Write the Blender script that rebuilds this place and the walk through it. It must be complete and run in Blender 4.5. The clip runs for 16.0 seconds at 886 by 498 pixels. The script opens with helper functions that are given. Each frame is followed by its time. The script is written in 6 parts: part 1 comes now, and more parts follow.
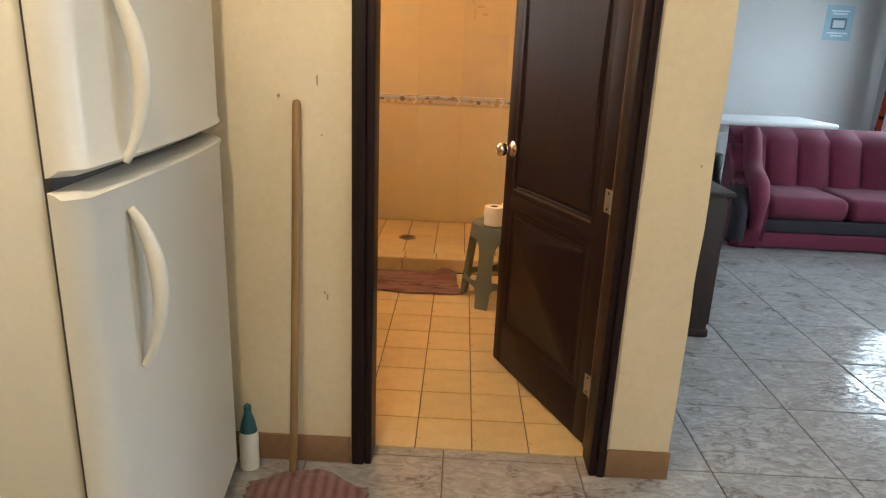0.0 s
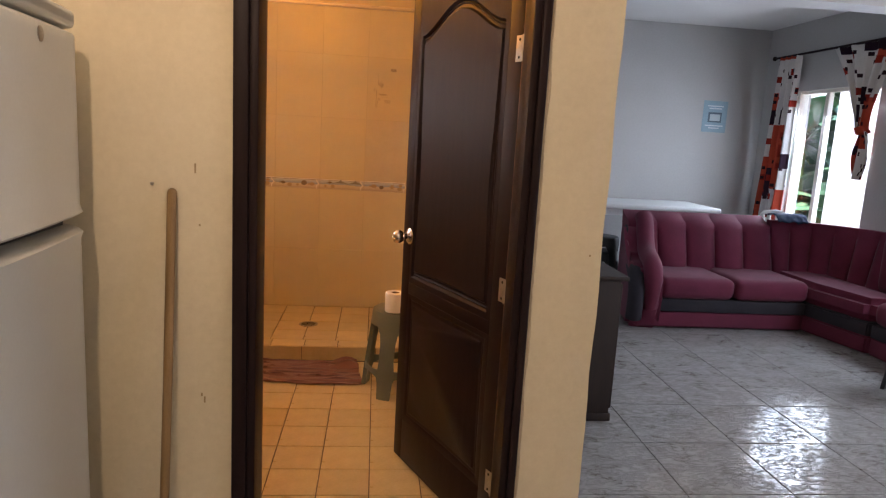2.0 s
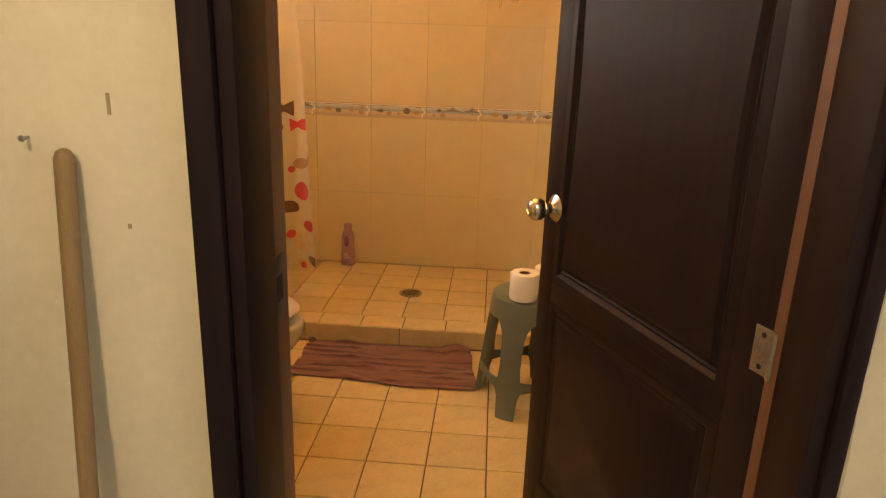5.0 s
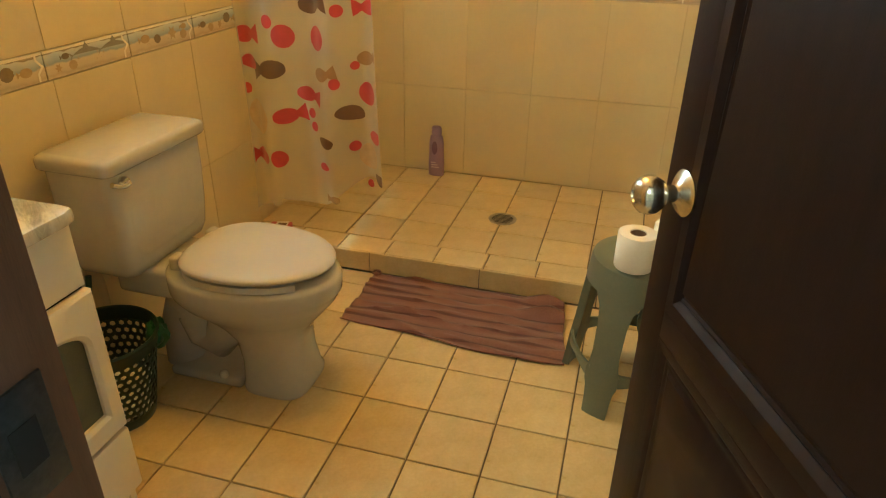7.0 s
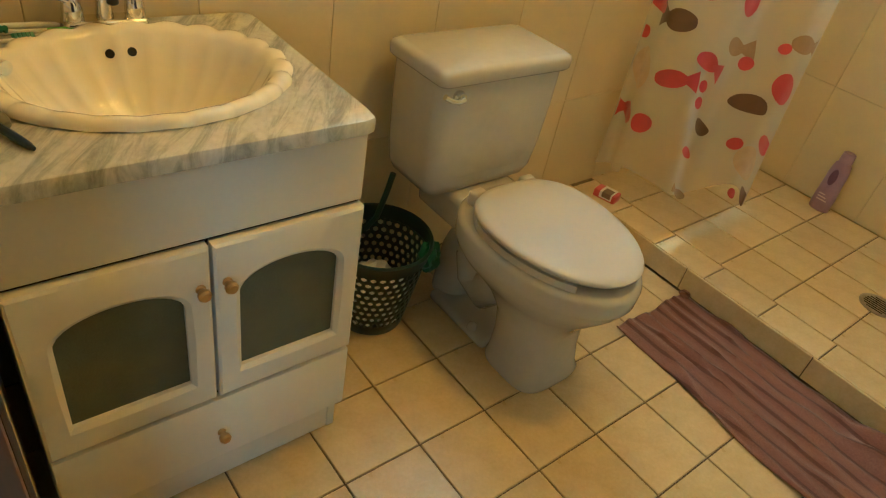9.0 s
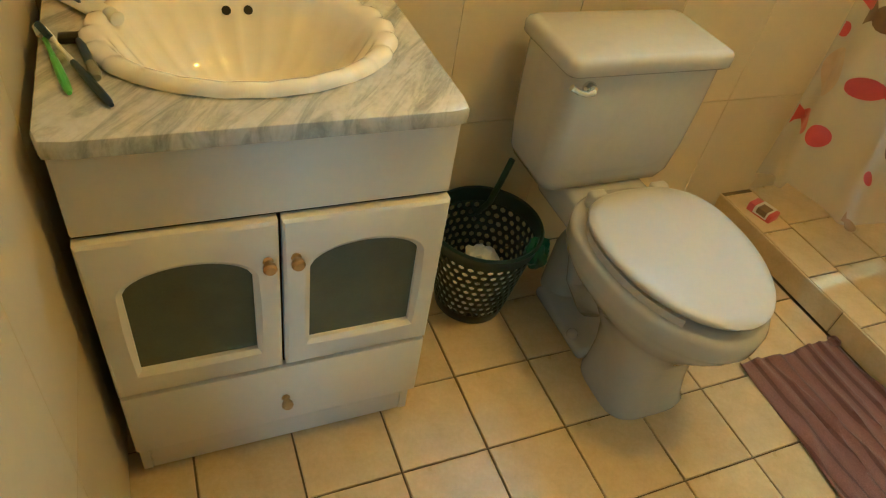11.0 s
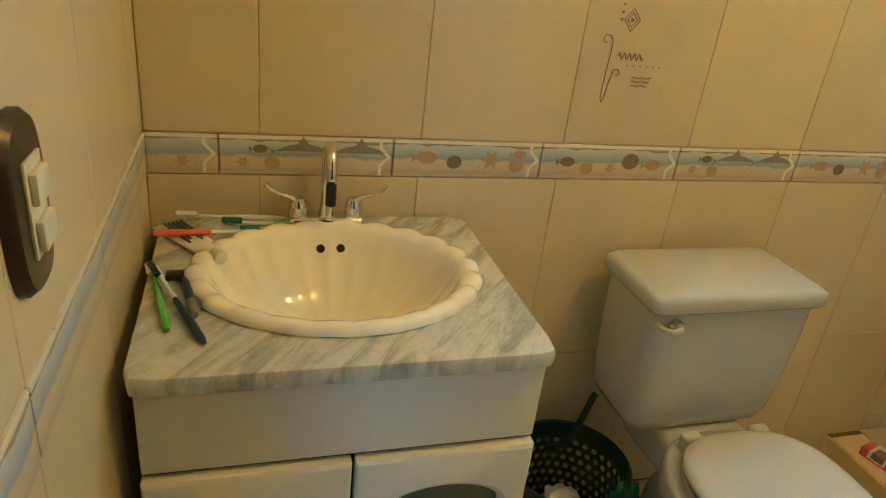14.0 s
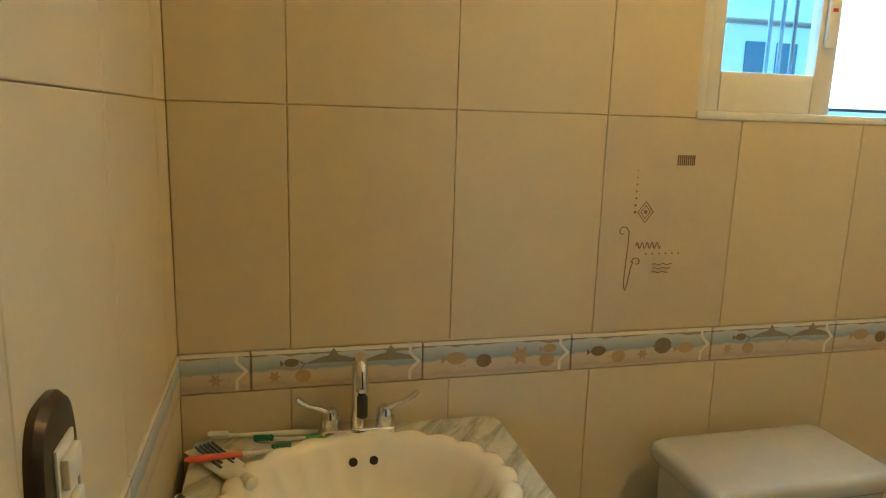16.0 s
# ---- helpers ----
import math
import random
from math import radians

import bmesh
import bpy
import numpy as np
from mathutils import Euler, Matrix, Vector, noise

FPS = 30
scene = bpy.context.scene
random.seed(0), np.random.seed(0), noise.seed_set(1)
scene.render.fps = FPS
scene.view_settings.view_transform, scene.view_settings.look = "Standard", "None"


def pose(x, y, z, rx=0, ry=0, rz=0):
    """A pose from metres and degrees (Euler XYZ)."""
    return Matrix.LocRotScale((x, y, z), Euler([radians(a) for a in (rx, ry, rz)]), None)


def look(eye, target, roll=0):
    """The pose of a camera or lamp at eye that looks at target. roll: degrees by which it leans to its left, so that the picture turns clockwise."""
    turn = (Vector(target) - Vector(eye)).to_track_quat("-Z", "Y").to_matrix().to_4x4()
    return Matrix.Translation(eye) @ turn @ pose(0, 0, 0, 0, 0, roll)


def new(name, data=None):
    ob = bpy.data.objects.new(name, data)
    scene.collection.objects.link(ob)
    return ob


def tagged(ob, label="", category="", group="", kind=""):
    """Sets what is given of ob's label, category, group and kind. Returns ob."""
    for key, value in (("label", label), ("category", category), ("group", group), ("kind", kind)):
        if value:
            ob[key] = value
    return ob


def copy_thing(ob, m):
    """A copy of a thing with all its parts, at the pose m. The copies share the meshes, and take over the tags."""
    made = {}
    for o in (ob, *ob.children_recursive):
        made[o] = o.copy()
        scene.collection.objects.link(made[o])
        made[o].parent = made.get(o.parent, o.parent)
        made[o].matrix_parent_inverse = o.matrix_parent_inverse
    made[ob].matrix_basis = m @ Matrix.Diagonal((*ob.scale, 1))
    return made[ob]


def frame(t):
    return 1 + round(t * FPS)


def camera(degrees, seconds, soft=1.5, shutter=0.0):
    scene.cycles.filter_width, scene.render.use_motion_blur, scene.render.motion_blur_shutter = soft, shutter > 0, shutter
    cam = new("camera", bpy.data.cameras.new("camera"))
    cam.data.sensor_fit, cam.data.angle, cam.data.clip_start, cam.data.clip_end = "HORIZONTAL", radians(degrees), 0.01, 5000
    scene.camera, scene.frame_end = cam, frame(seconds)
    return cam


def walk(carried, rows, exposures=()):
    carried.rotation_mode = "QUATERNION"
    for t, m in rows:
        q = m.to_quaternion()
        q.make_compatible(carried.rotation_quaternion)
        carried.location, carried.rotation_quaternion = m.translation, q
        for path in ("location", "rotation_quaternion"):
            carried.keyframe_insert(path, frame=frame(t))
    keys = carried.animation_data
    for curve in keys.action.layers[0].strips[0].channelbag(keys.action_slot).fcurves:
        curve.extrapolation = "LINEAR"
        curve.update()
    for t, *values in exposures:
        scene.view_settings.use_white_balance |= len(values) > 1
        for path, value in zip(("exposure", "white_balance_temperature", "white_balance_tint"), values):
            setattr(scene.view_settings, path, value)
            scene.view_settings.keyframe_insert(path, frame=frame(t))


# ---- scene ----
cam = camera(67.4, 16.0, soft=1.2)
EXPOSURES = [(0.0, 3.0, 6300, 12), (0.5, 2.82, 6250, 13), (1.0, 2.54, 6450, 19), (2.0, 2.48, 6600, 26), (3.0, 2.63, 6800, 26), (4.2, 2.76, 7300, 24), (6.3, 3.1, 5550, -15), (8.5, 2.96, 4350, -23), (9.7, 3.15, 3950, -25), (12.5, 3.21, 3800, -22), (14.0, 2.96, 3750, -23), (15.0, 2.82, 3700, -20), (15.5, 2.81, 3600, -20), (16.0, 2.56, 3650, -19)]
PATH = [
    (0, (0.509, -3.42, 1.337), (0.472, -1.505, 0.76), 2.4),
    (0.5, (0.53, -3.406, 1.363), (0.594, -1.437, 1.018), 1.2),
    (1, (0.54, -3.394, 1.375), (0.658, -1.415, 1.111), 2.2),
    (1.5, (0.564, -3.377, 1.37), (0.765, -1.408, 1.079), 2.4),
    (2, (0.576, -3.345, 1.359), (0.788, -1.384, 1.026), 3.3),
    (2.5, (0.545, -3.216, 1.337), (0.82, -1.272, 0.955), 3.2),
    (3, (0.498, -3.042, 1.337), (0.959, -1.142, 0.918), 1.8),
    (3.5, (0.53, -2.916, 1.348), (0.849, -0.995, 0.89), 3.1),
    (4, (0.571, -2.721, 1.33), (0.655, -0.788, 0.819), 2.8),
    (4.2, (0.571, -2.600, 1.318), (0.595, -0.668, 0.79), 2.2),
    (6.3, (0.552, -1.866, 1.312), (0.331, -0.053, 0.498), 3.0),
    (6.5, (0.579, -1.752, 1.315), (0.356, 0.031, 0.438), 2.5),
    (7, (0.633, -1.623, 1.312), (0.157, 0.082, 0.38), 1.0),
    (7.5, (0.671, -1.546, 1.301), (0.065, 0.049, 0.258), 0.5),
    (8, (0.63, -1.461, 1.304), (-0.158, -0.008, 0.178), 2.2),
    (8.5, (0.55, -1.336, 1.296), (-0.381, -0.004, 0.129), 9.9),
    (9, (0.465, -1.307, 1.281), (-0.684, -0.181, 0.093), 11.7),
    (9.5, (0.434, -1.203, 1.282), (-0.871, -0.312, 0.056), 12.7),
    (9.7, (0.434, -1.184, 1.28), (-0.898, -0.359, 0.036), 10.8),
    (11.8, (0.41, -1.146, 1.295), (-0.879, -0.496, -0.09), 14.1),
    (12, (0.396, -1.151, 1.286), (-0.862, -0.489, -0.121), 16.2),
    (12.5, (0.403, -1.152, 1.285), (-0.865, -0.477, -0.107), 16.6),
    (13, (0.398, -1.144, 1.28), (-1.065, -0.475, 0.092), 12.2),
    (13.5, (0.383, -1.145, 1.301), (-1.248, -0.543, 0.312), 8.5),
    (14, (0.379, -1.154, 1.306), (-1.345, -0.59, 0.462), 6.8),
    (14.5, (0.38, -1.155, 1.303), (-1.438, -0.628, 0.657), 5.3),
    (15, (0.368, -1.161, 1.321), (-1.487, -0.638, 0.786), 3.6),
    (15.5, (0.366, -1.165, 1.336), (-1.518, -0.626, 0.938), 3.1),
    (16, (0.362, -1.148, 1.371), (-1.542, -0.668, 0.988), 1.7),
]
walk(cam, [(t, look(eye, target, roll)) for t, eye, target, roll in PATH], EXPOSURES)

# ---- world, sun, lights ----
world = bpy.data.worlds.new("sky")
scene.world = world
world.use_nodes = True
_wn = world.node_tree
_sky = _wn.nodes.new("ShaderNodeTexSky")
_sky.sky_type, _sky.sun_disc = "NISHITA", False
_sky.sun_elevation, _sky.sun_rotation = radians(66), radians(218)
_wn.links.new(_sky.outputs[0], _wn.nodes["Background"].inputs[0])
_wn.nodes["Background"].inputs[1].default_value = 0.15


def area_lamp(name, m, sx, sy, power, colour):
    data = bpy.data.lights.new(name, "AREA")
    data.shape, data.size, data.size_y, data.energy, data.color = "RECTANGLE", sx, sy, power, colour
    ob = new(name, data)
    ob.matrix_world = m
    return ob


def bulb_lamp(name, place, power, colour, radius=0.05):
    data = bpy.data.lights.new(name, "POINT")
    data.energy, data.color, data.shadow_soft_size = power, colour, radius
    ob = new(name, data)
    ob.location = place
    return ob


sun_data = bpy.data.lights.new("sun", "SUN")
sun_data.energy, sun_data.angle, sun_data.color = 3.0, radians(6), (1.0, 0.97, 0.92)
sun = new("sun", sun_data)
sun.matrix_world = pose(0, 0, 12, 0, 24, 232)
LIVING_SKY = 11
area_lamp("window_daylight", pose(4.96, 2.46, 1.40, 0, 58, 0), 1.1, 1.3, LIVING_SKY, (0.70, 0.88, 1.0))
area_lamp("far_window_daylight", pose(4.96, 0.12, 1.40, 0, 58, 0), 1.1, 1.3, LIVING_SKY, (0.70, 0.88, 1.0))
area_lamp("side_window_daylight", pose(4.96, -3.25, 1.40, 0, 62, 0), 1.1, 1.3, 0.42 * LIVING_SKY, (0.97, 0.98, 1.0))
area_lamp("bath_window_daylight", pose(-0.965, 0.12, 1.72, 0, -72, 0), 0.5, 0.8, 1.0, (1.0, 0.95, 0.86))
bulb_lamp("kitchen_bulb", (0.07, -2.90, 2.42), 7.2, (1.0, 0.79, 0.53), 0.04)
bulb_lamp("bath_bulb", (-0.02, -0.08, 2.28), 4.8, (1.0, 0.39, 0.035))

# ---- materials ----


def nodes_of(name, rough=0.5, metal=0.0, spec=0.5):
    m = bpy.data.materials.new(name)
    m.use_nodes = True
    t = m.node_tree
    b = t.nodes["Principled BSDF"]
    b.inputs["Roughness"].default_value, b.inputs["Metallic"].default_value = rough, metal
    b.inputs["Specular IOR Level"].default_value = spec
    return m, t, b


def rgba(c):
    return (c[0], c[1], c[2], 1.0)


def noise_node(t, scale, detail=6.0, rough=0.6, vector=None, stretch=None):
    n = t.nodes.new("ShaderNodeTexNoise")
    n.inputs["Scale"].default_value, n.inputs["Detail"].default_value, n.inputs["Roughness"].default_value = scale, detail, rough
    if vector is None:
        vector = t.nodes.new("ShaderNodeTexCoord").outputs["Object"]
    if stretch:
        mp = t.nodes.new("ShaderNodeMapping")
        mp.inputs["Scale"].default_value = stretch
        t.links.new(vector, mp.inputs["Vector"])
        vector = mp.outputs["Vector"]
    t.links.new(vector, n.inputs["Vector"])
    return n


def ramp(t, fac, stops):
    r = t.nodes.new("ShaderNodeValToRGB")
    e = r.color_ramp.elements
    while len(e) < len(stops):
        e.new(0.5)
    for el, (p, c) in zip(e, stops):
        el.position, el.color = p, rgba(c)
    t.links.new(fac, r.inputs[0])
    return r.outputs[0]


def mix(t, kind, a, b, fac):
    n = t.nodes.new("ShaderNodeMix")
    n.data_type, n.blend_type = "RGBA", kind
    for sock, v in ((n.inputs[0], fac), (n.inputs[6], a), (n.inputs[7], b)):
        if isinstance(v, (int, float)):
            sock.default_value = v
        elif isinstance(v, tuple):
            sock.default_value = rgba(v)
        else:
            t.links.new(v, sock)
    return n.outputs[2]


def bump(t, b, height, strength, distance=0.002):
    n = t.nodes.new("ShaderNodeBump")
    n.inputs["Strength"].default_value, n.inputs["Distance"].default_value = strength, distance
    t.links.new(height, n.inputs["Height"])
    t.links.new(n.outputs[0], b.inputs["Normal"])


def surface(name, c1, c2, coarse, fine, rough=0.5, metal=0.0, relief=0.15, spec=0.5, wear=None, stretch=None, spread=0.0, sheen=0.0, coat=0.0, wander=0.0):
    """Two scales of variation between c1 and c2, fine relief, optional stains and per-object spread."""
    m, t, b = nodes_of(name, rough, metal, spec)
    big = noise_node(t, coarse, 4, 0.55, None, stretch)
    small = noise_node(t, fine, 6, 0.7, None, stretch)
    both = mix(t, "MIX", big.outputs[0], small.outputs[0], 0.45)
    col = ramp(t, both, [(0.34, c1), (0.66, c2)])
    if wear:
        spots = noise_node(t, wear[0], 5, 0.65)
        mask = ramp(t, spots.outputs[0], [(wear[1], (0, 0, 0)), (wear[1] + 0.09, (1, 1, 1))])
        col = mix(t, "MIX", col, wear[2], mask)
    if spread:
        info = t.nodes.new("ShaderNodeObjectInfo")
        tone = ramp(t, info.outputs["Random"], [(0.0, (1 - spread,) * 3), (1.0, (1, 1, 1))])
        col = mix(t, "MULTIPLY", col, tone, 1.0)
    t.links.new(col, b.inputs["Base Color"])
    if relief:
        bump(t, b, small.outputs[0], relief)
    if wander:
        r = t.nodes.new("ShaderNodeMapRange")
        r.inputs["To Min"].default_value, r.inputs["To Max"].default_value = max(0.02, rough - wander), rough + wander
        t.links.new(big.outputs[0], r.inputs[0])
        t.links.new(r.outputs[0], b.inputs["Roughness"])
    b.inputs["Sheen Weight"].default_value = sheen
    b.inputs["Coat Weight"].default_value = coat
    return m


# ---- shapes ----


def box(bm, x0, x1, y0, y1, z0, z1, bevel=0.0, segs=2):
    r = bmesh.ops.create_cube(bm, size=1.0, matrix=Matrix.Translation(((x0 + x1) / 2, (y0 + y1) / 2, (z0 + z1) / 2)) @ Matrix.Diagonal((x1 - x0, y1 - y0, z1 - z0, 1)))
    if bevel:
        vs = set(r["verts"])
        es = [e for e in bm.edges if e.verts[0] in vs and e.verts[1] in vs]
        bmesh.ops.bevel(bm, geom=es, offset=bevel, segments=segs, profile=0.5, affect="EDGES")


def box_bm(*a, **k):
    bm = bmesh.new()
    box(bm, *a, **k)
    return bm


def rings(bm, loops, close=True, cap=True):
    """Skin a list of rings of points, each with the same count."""
    vs = [[bm.verts.new(p) for p in loop] for loop in loops]
    n = len(vs[0])
    for a, b in zip(vs, vs[1:]):
        for i in range(n if close else n - 1):
            bm.faces.new((a[i], a[(i + 1) % n], b[(i + 1) % n], b[i]))
    if cap and close:
        bm.faces.new(list(reversed(vs[0])))
        bm.faces.new(vs[-1])
    return vs


def lathe(bm, profile, segs=24, m=Matrix(), cap=True):
    """Turn a profile of (radius, height) round z."""
    loops = [[m @ Vector((max(r, 1e-4) * math.cos(2 * math.pi * i / segs), max(r, 1e-4) * math.sin(2 * math.pi * i / segs), z)) for i in range(segs)] for r, z in profile]
    return rings(bm, loops, True, cap)


def tube(bm, points, radius, segs=10):
    """A round bar along points; radius may be a list."""
    pts = [Vector(p) for p in points]
    rad = radius if isinstance(radius, (list, tuple)) else [radius] * len(pts)
    loops, side = [], None
    for i, p in enumerate(pts):
        d = (pts[min(i + 1, len(pts) - 1)] - pts[max(i - 1, 0)]).normalized()
        if side is None:
            side = d.orthogonal().normalized()
        side = (side - d * side.dot(d)).normalized()
        up = d.cross(side)
        loops.append([p + rad[i] * (math.cos(2 * math.pi * k / segs) * side + math.sin(2 * math.pi * k / segs) * up) for k in range(segs)])
    rings(bm, loops)


def prism(bm, outline, m, depth):
    """Push a flat outline (points in its own x, y) along its z by depth, placed by m."""
    a = [bm.verts.new(m @ Vector((x, y, 0))) for x, y in outline]
    b = [bm.verts.new(m @ Vector((x, y, depth))) for x, y in outline]
    n = len(a)
    for i in range(n):
        bm.faces.new((a[i], a[(i + 1) % n], b[(i + 1) % n], b[i]))
    bm.faces.new(list(reversed(a)))
    bm.faces.new(b)


def mesh_of(name, bm, material, smooth=True, angle=35):
    bmesh.ops.recalc_face_normals(bm, faces=bm.faces[:])
    me = bpy.data.meshes.new(name)
    if smooth:
        for f in bm.faces:
            f.smooth = True
        for e in bm.edges:
            if len(e.link_faces) == 2 and e.calc_face_angle(0) > radians(angle):
                e.smooth = False
    bm.to_mesh(me)
    bm.free()
    me.materials.append(material)
    return me


def part(name, bm, material, parent=None, label="", smooth=True, angle=35):
    ob = new(name, mesh_of(name, bm, material, smooth, angle))
    if parent:
        ob.parent = parent
    if label:
        ob["label"] = label
    return ob


def thing(name, place, label, category, group="", kind="", turn=0):
    ob = new(name)
    ob.empty_display_size = 0.05
    ob.matrix_basis = pose(*place, 0, 0, turn)
    return tagged(ob, label, category, group, kind)


def structure(name, bm, material, label, category="wall", smooth=False):
    return tagged(part(name, bm, material, smooth=smooth), label, category, "", "structure")

# plaster, paint, tile
cream_plaster = surface("cream_plaster", (0.60, 0.52, 0.36), (0.70, 0.62, 0.45), 1.2, 55, 0.7, relief=0.12, wear=(9, 0.69, (0.42, 0.33, 0.20)))
grey_plaster = surface("grey_plaster", (0.40, 0.40, 0.39), (0.47, 0.47, 0.46), 1.0, 50, 0.8, relief=0.12, wear=(5, 0.72, (0.33, 0.33, 0.32)))
white_plaster = surface("white_plaster", (0.66, 0.66, 0.65), (0.74, 0.74, 0.73), 1.2, 60, 0.85, relief=0.1)
edge_paint = surface("brown_baseboard_tile", (0.20, 0.115, 0.055), (0.27, 0.16, 0.085), 6, 60, 0.45, relief=0.1, wear=(30, 0.66, (0.10, 0.06, 0.03)))
grout = surface("dark_grout", (0.10, 0.075, 0.045), (0.17, 0.13, 0.085), 9, 120, 0.9, relief=0.3)
wall_grout = surface("wall_grout", (0.44, 0.365, 0.21), (0.56, 0.475, 0.28), 6, 120, 0.9, relief=0.2)
bath_floor_tile = surface("bath_floor_tile", (0.56, 0.435, 0.21), (0.68, 0.55, 0.30), 14, 110, 0.30, relief=0.09, spread=0.14, wear=(38, 0.72, (0.40, 0.28, 0.15)), wander=0.08)
wall_tile = surface("wall_tile", (0.61, 0.52, 0.305), (0.65, 0.56, 0.34), 5, 90, 0.36, relief=0.03, spread=0.06)
decor_tile_glaze = surface("decor_tile_glaze", (0.55, 0.47, 0.31), (0.60, 0.52, 0.35), 9, 80, 0.3, relief=0.04)
print_ink = surface("brown_ink", (0.16, 0.11, 0.08), (0.22, 0.16, 0.12), 40, 200, 0.5, relief=0.0)
dark_wood = surface("dark_stained_wood", (0.011, 0.0058, 0.0060), (0.022, 0.0115, 0.0115), 3, 60, 0.45, relief=0.12, stretch=(14, 14, 1.2), spec=0.16)
bare_wood = surface("bare_wood_edge", (0.10, 0.045, 0.022), (0.17, 0.08, 0.04), 4, 60, 0.5, relief=0.2, stretch=(14, 14, 1))
brushed_steel = surface("brushed_steel", (0.62, 0.60, 0.56), (0.74, 0.72, 0.68), 8, 140, 0.24, metal=1.0, relief=0.03)
worn_steel = surface("worn_hinge_steel", (0.30, 0.27, 0.23), (0.48, 0.44, 0.38), 20, 160, 0.42, metal=0.9, relief=0.1)
chrome = surface("chrome", (0.70, 0.69, 0.67), (0.80, 0.79, 0.77), 6, 80, 0.10, metal=1.0, relief=0.0)
ceramic = surface("pale_grey_ceramic", (0.47, 0.465, 0.455), (0.52, 0.515, 0.505), 4, 40, 0.12, relief=0.0, coat=0.3)
basin_glaze = surface("cream_basin_glaze", (0.82, 0.775, 0.64), (0.86, 0.815, 0.68), 5, 40, 0.10, relief=0.0, coat=0.4)
seat_plastic = surface("seat_plastic", (0.50, 0.485, 0.47), (0.54, 0.525, 0.51), 6, 90, 0.3, relief=0.02)
vanity_paint = surface("white_vanity_paint", (0.75, 0.715, 0.62), (0.80, 0.765, 0.67), 3, 70, 0.38, relief=0.03, wear=(26, 0.74, (0.55, 0.48, 0.36)))
frosted = surface("green_frosted_pane", (0.085, 0.095, 0.065), (0.115, 0.125, 0.085), 20, 260, 0.45, relief=0.5)
brass = surface("aged_brass", (0.45, 0.30, 0.12), (0.58, 0.42, 0.20), 20, 90, 0.28, metal=1.0, relief=0.02)
# black stands in for shade in gaps, holes and slots; also colours screw heads
dark_gap = surface("gap_shade_and_screw_black", (0.010, 0.009, 0.008), (0.018, 0.016, 0.014), 10, 90, 0.8, relief=0.1)
pvc_white = surface("white_window_paint", (0.70, 0.68, 0.62), (0.76, 0.74, 0.68), 4, 60, 0.4, relief=0.03)
black_plastic = surface("black_plastic", (0.012, 0.012, 0.013), (0.02, 0.02, 0.021), 10, 90, 0.35, relief=0.02)


def marble_material():
    """Off-white marble with fine broken diagonal grey streaks."""
    m, t, b = nodes_of("grey_veined_marble", 0.16)
    co = t.nodes.new("ShaderNodeTexCoord").outputs["Object"]
    turned = t.nodes.new("ShaderNodeMapping")
    turned.inputs["Rotation"].default_value = (0, 0, radians(38))
    t.links.new(co, turned.inputs["Vector"])
    streak = noise_node(t, 10, 9, 0.68, turned.outputs[0], (0.55, 3.2, 1.0))
    streak.inputs["Distortion"].default_value = 0.7
    fine = noise_node(t, 70, 6, 0.7, co)
    veins = ramp(t, streak.outputs[0], [(0.32, (0.27, 0.285, 0.265)), (0.44, (0.43, 0.435, 0.40)), (0.53, (0.59, 0.585, 0.54)), (0.72, (0.68, 0.675, 0.625))])
    speck = ramp(t, fine.outputs[0], [(0.35, (0.84, 0.84, 0.82)), (0.6, (1, 1, 1))])
    t.links.new(mix(t, "MULTIPLY", veins, speck, 0.8), b.inputs["Base Color"])
    return m


def border_material():
    """Sea frieze: pale sky blue above a wavy line, sand below, small brown creatures."""
    m, t, b = nodes_of("sea_frieze_glaze", 0.3)
    coord = t.nodes.new("ShaderNodeTexCoord").outputs["Object"]
    sep = t.nodes.new("ShaderNodeSeparateXYZ")
    t.links.new(coord, sep.inputs[0])
    wob = noise_node(t, 14, 2, 0.5, coord, (1, 0.1, 0.1))
    add = t.nodes.new("ShaderNodeMath")
    add.operation = "MULTIPLY_ADD"
    t.links.new(wob.outputs[0], add.inputs[0])
    add.inputs[1].default_value = 0.03
    t.links.new(sep.outputs[1], add.inputs[2])
    rng = t.nodes.new("ShaderNodeMapRange")
    rng.inputs["From Min"].default_value, rng.inputs["From Max"].default_value = -0.022, 0.053
    t.links.new(add.outputs[0], rng.inputs[0])
    col = ramp(t, rng.outputs[0], [(0.0, (0.54, 0.46, 0.33)), (0.12, (0.45, 0.37, 0.25)), (0.22, (0.55, 0.46, 0.31)), (0.44, (0.60, 0.51, 0.36)), (0.50, (0.30, 0.36, 0.44)), (0.70, (0.46, 0.51, 0.55)), (0.83, (0.56, 0.58, 0.58)), (0.87, (0.22, 0.18, 0.13)), (0.92, (0.42, 0.36, 0.26))])
    crest = t.nodes.new("ShaderNodeMath")
    crest.operation = "GREATER_THAN"
    crest.inputs[1].default_value = 0.0295
    t.links.new(sep.outputs[1], crest.inputs[0])
    col = mix(t, "MIX", col, (0.76, 0.71, 0.60), crest.outputs[0])
    spots = noise_node(t, 62, 5, 0.6, coord)
    mask = ramp(t, spots.outputs[0], [(0.63, (0, 0, 0)), (0.70, (1, 1, 1))])
    col = mix(t, "MIX", col, (0.42, 0.32, 0.20), mask)
    t.links.new(col, b.inputs["Base Color"])
    bump(t, b, spots.outputs[0], 0.25)
    return m


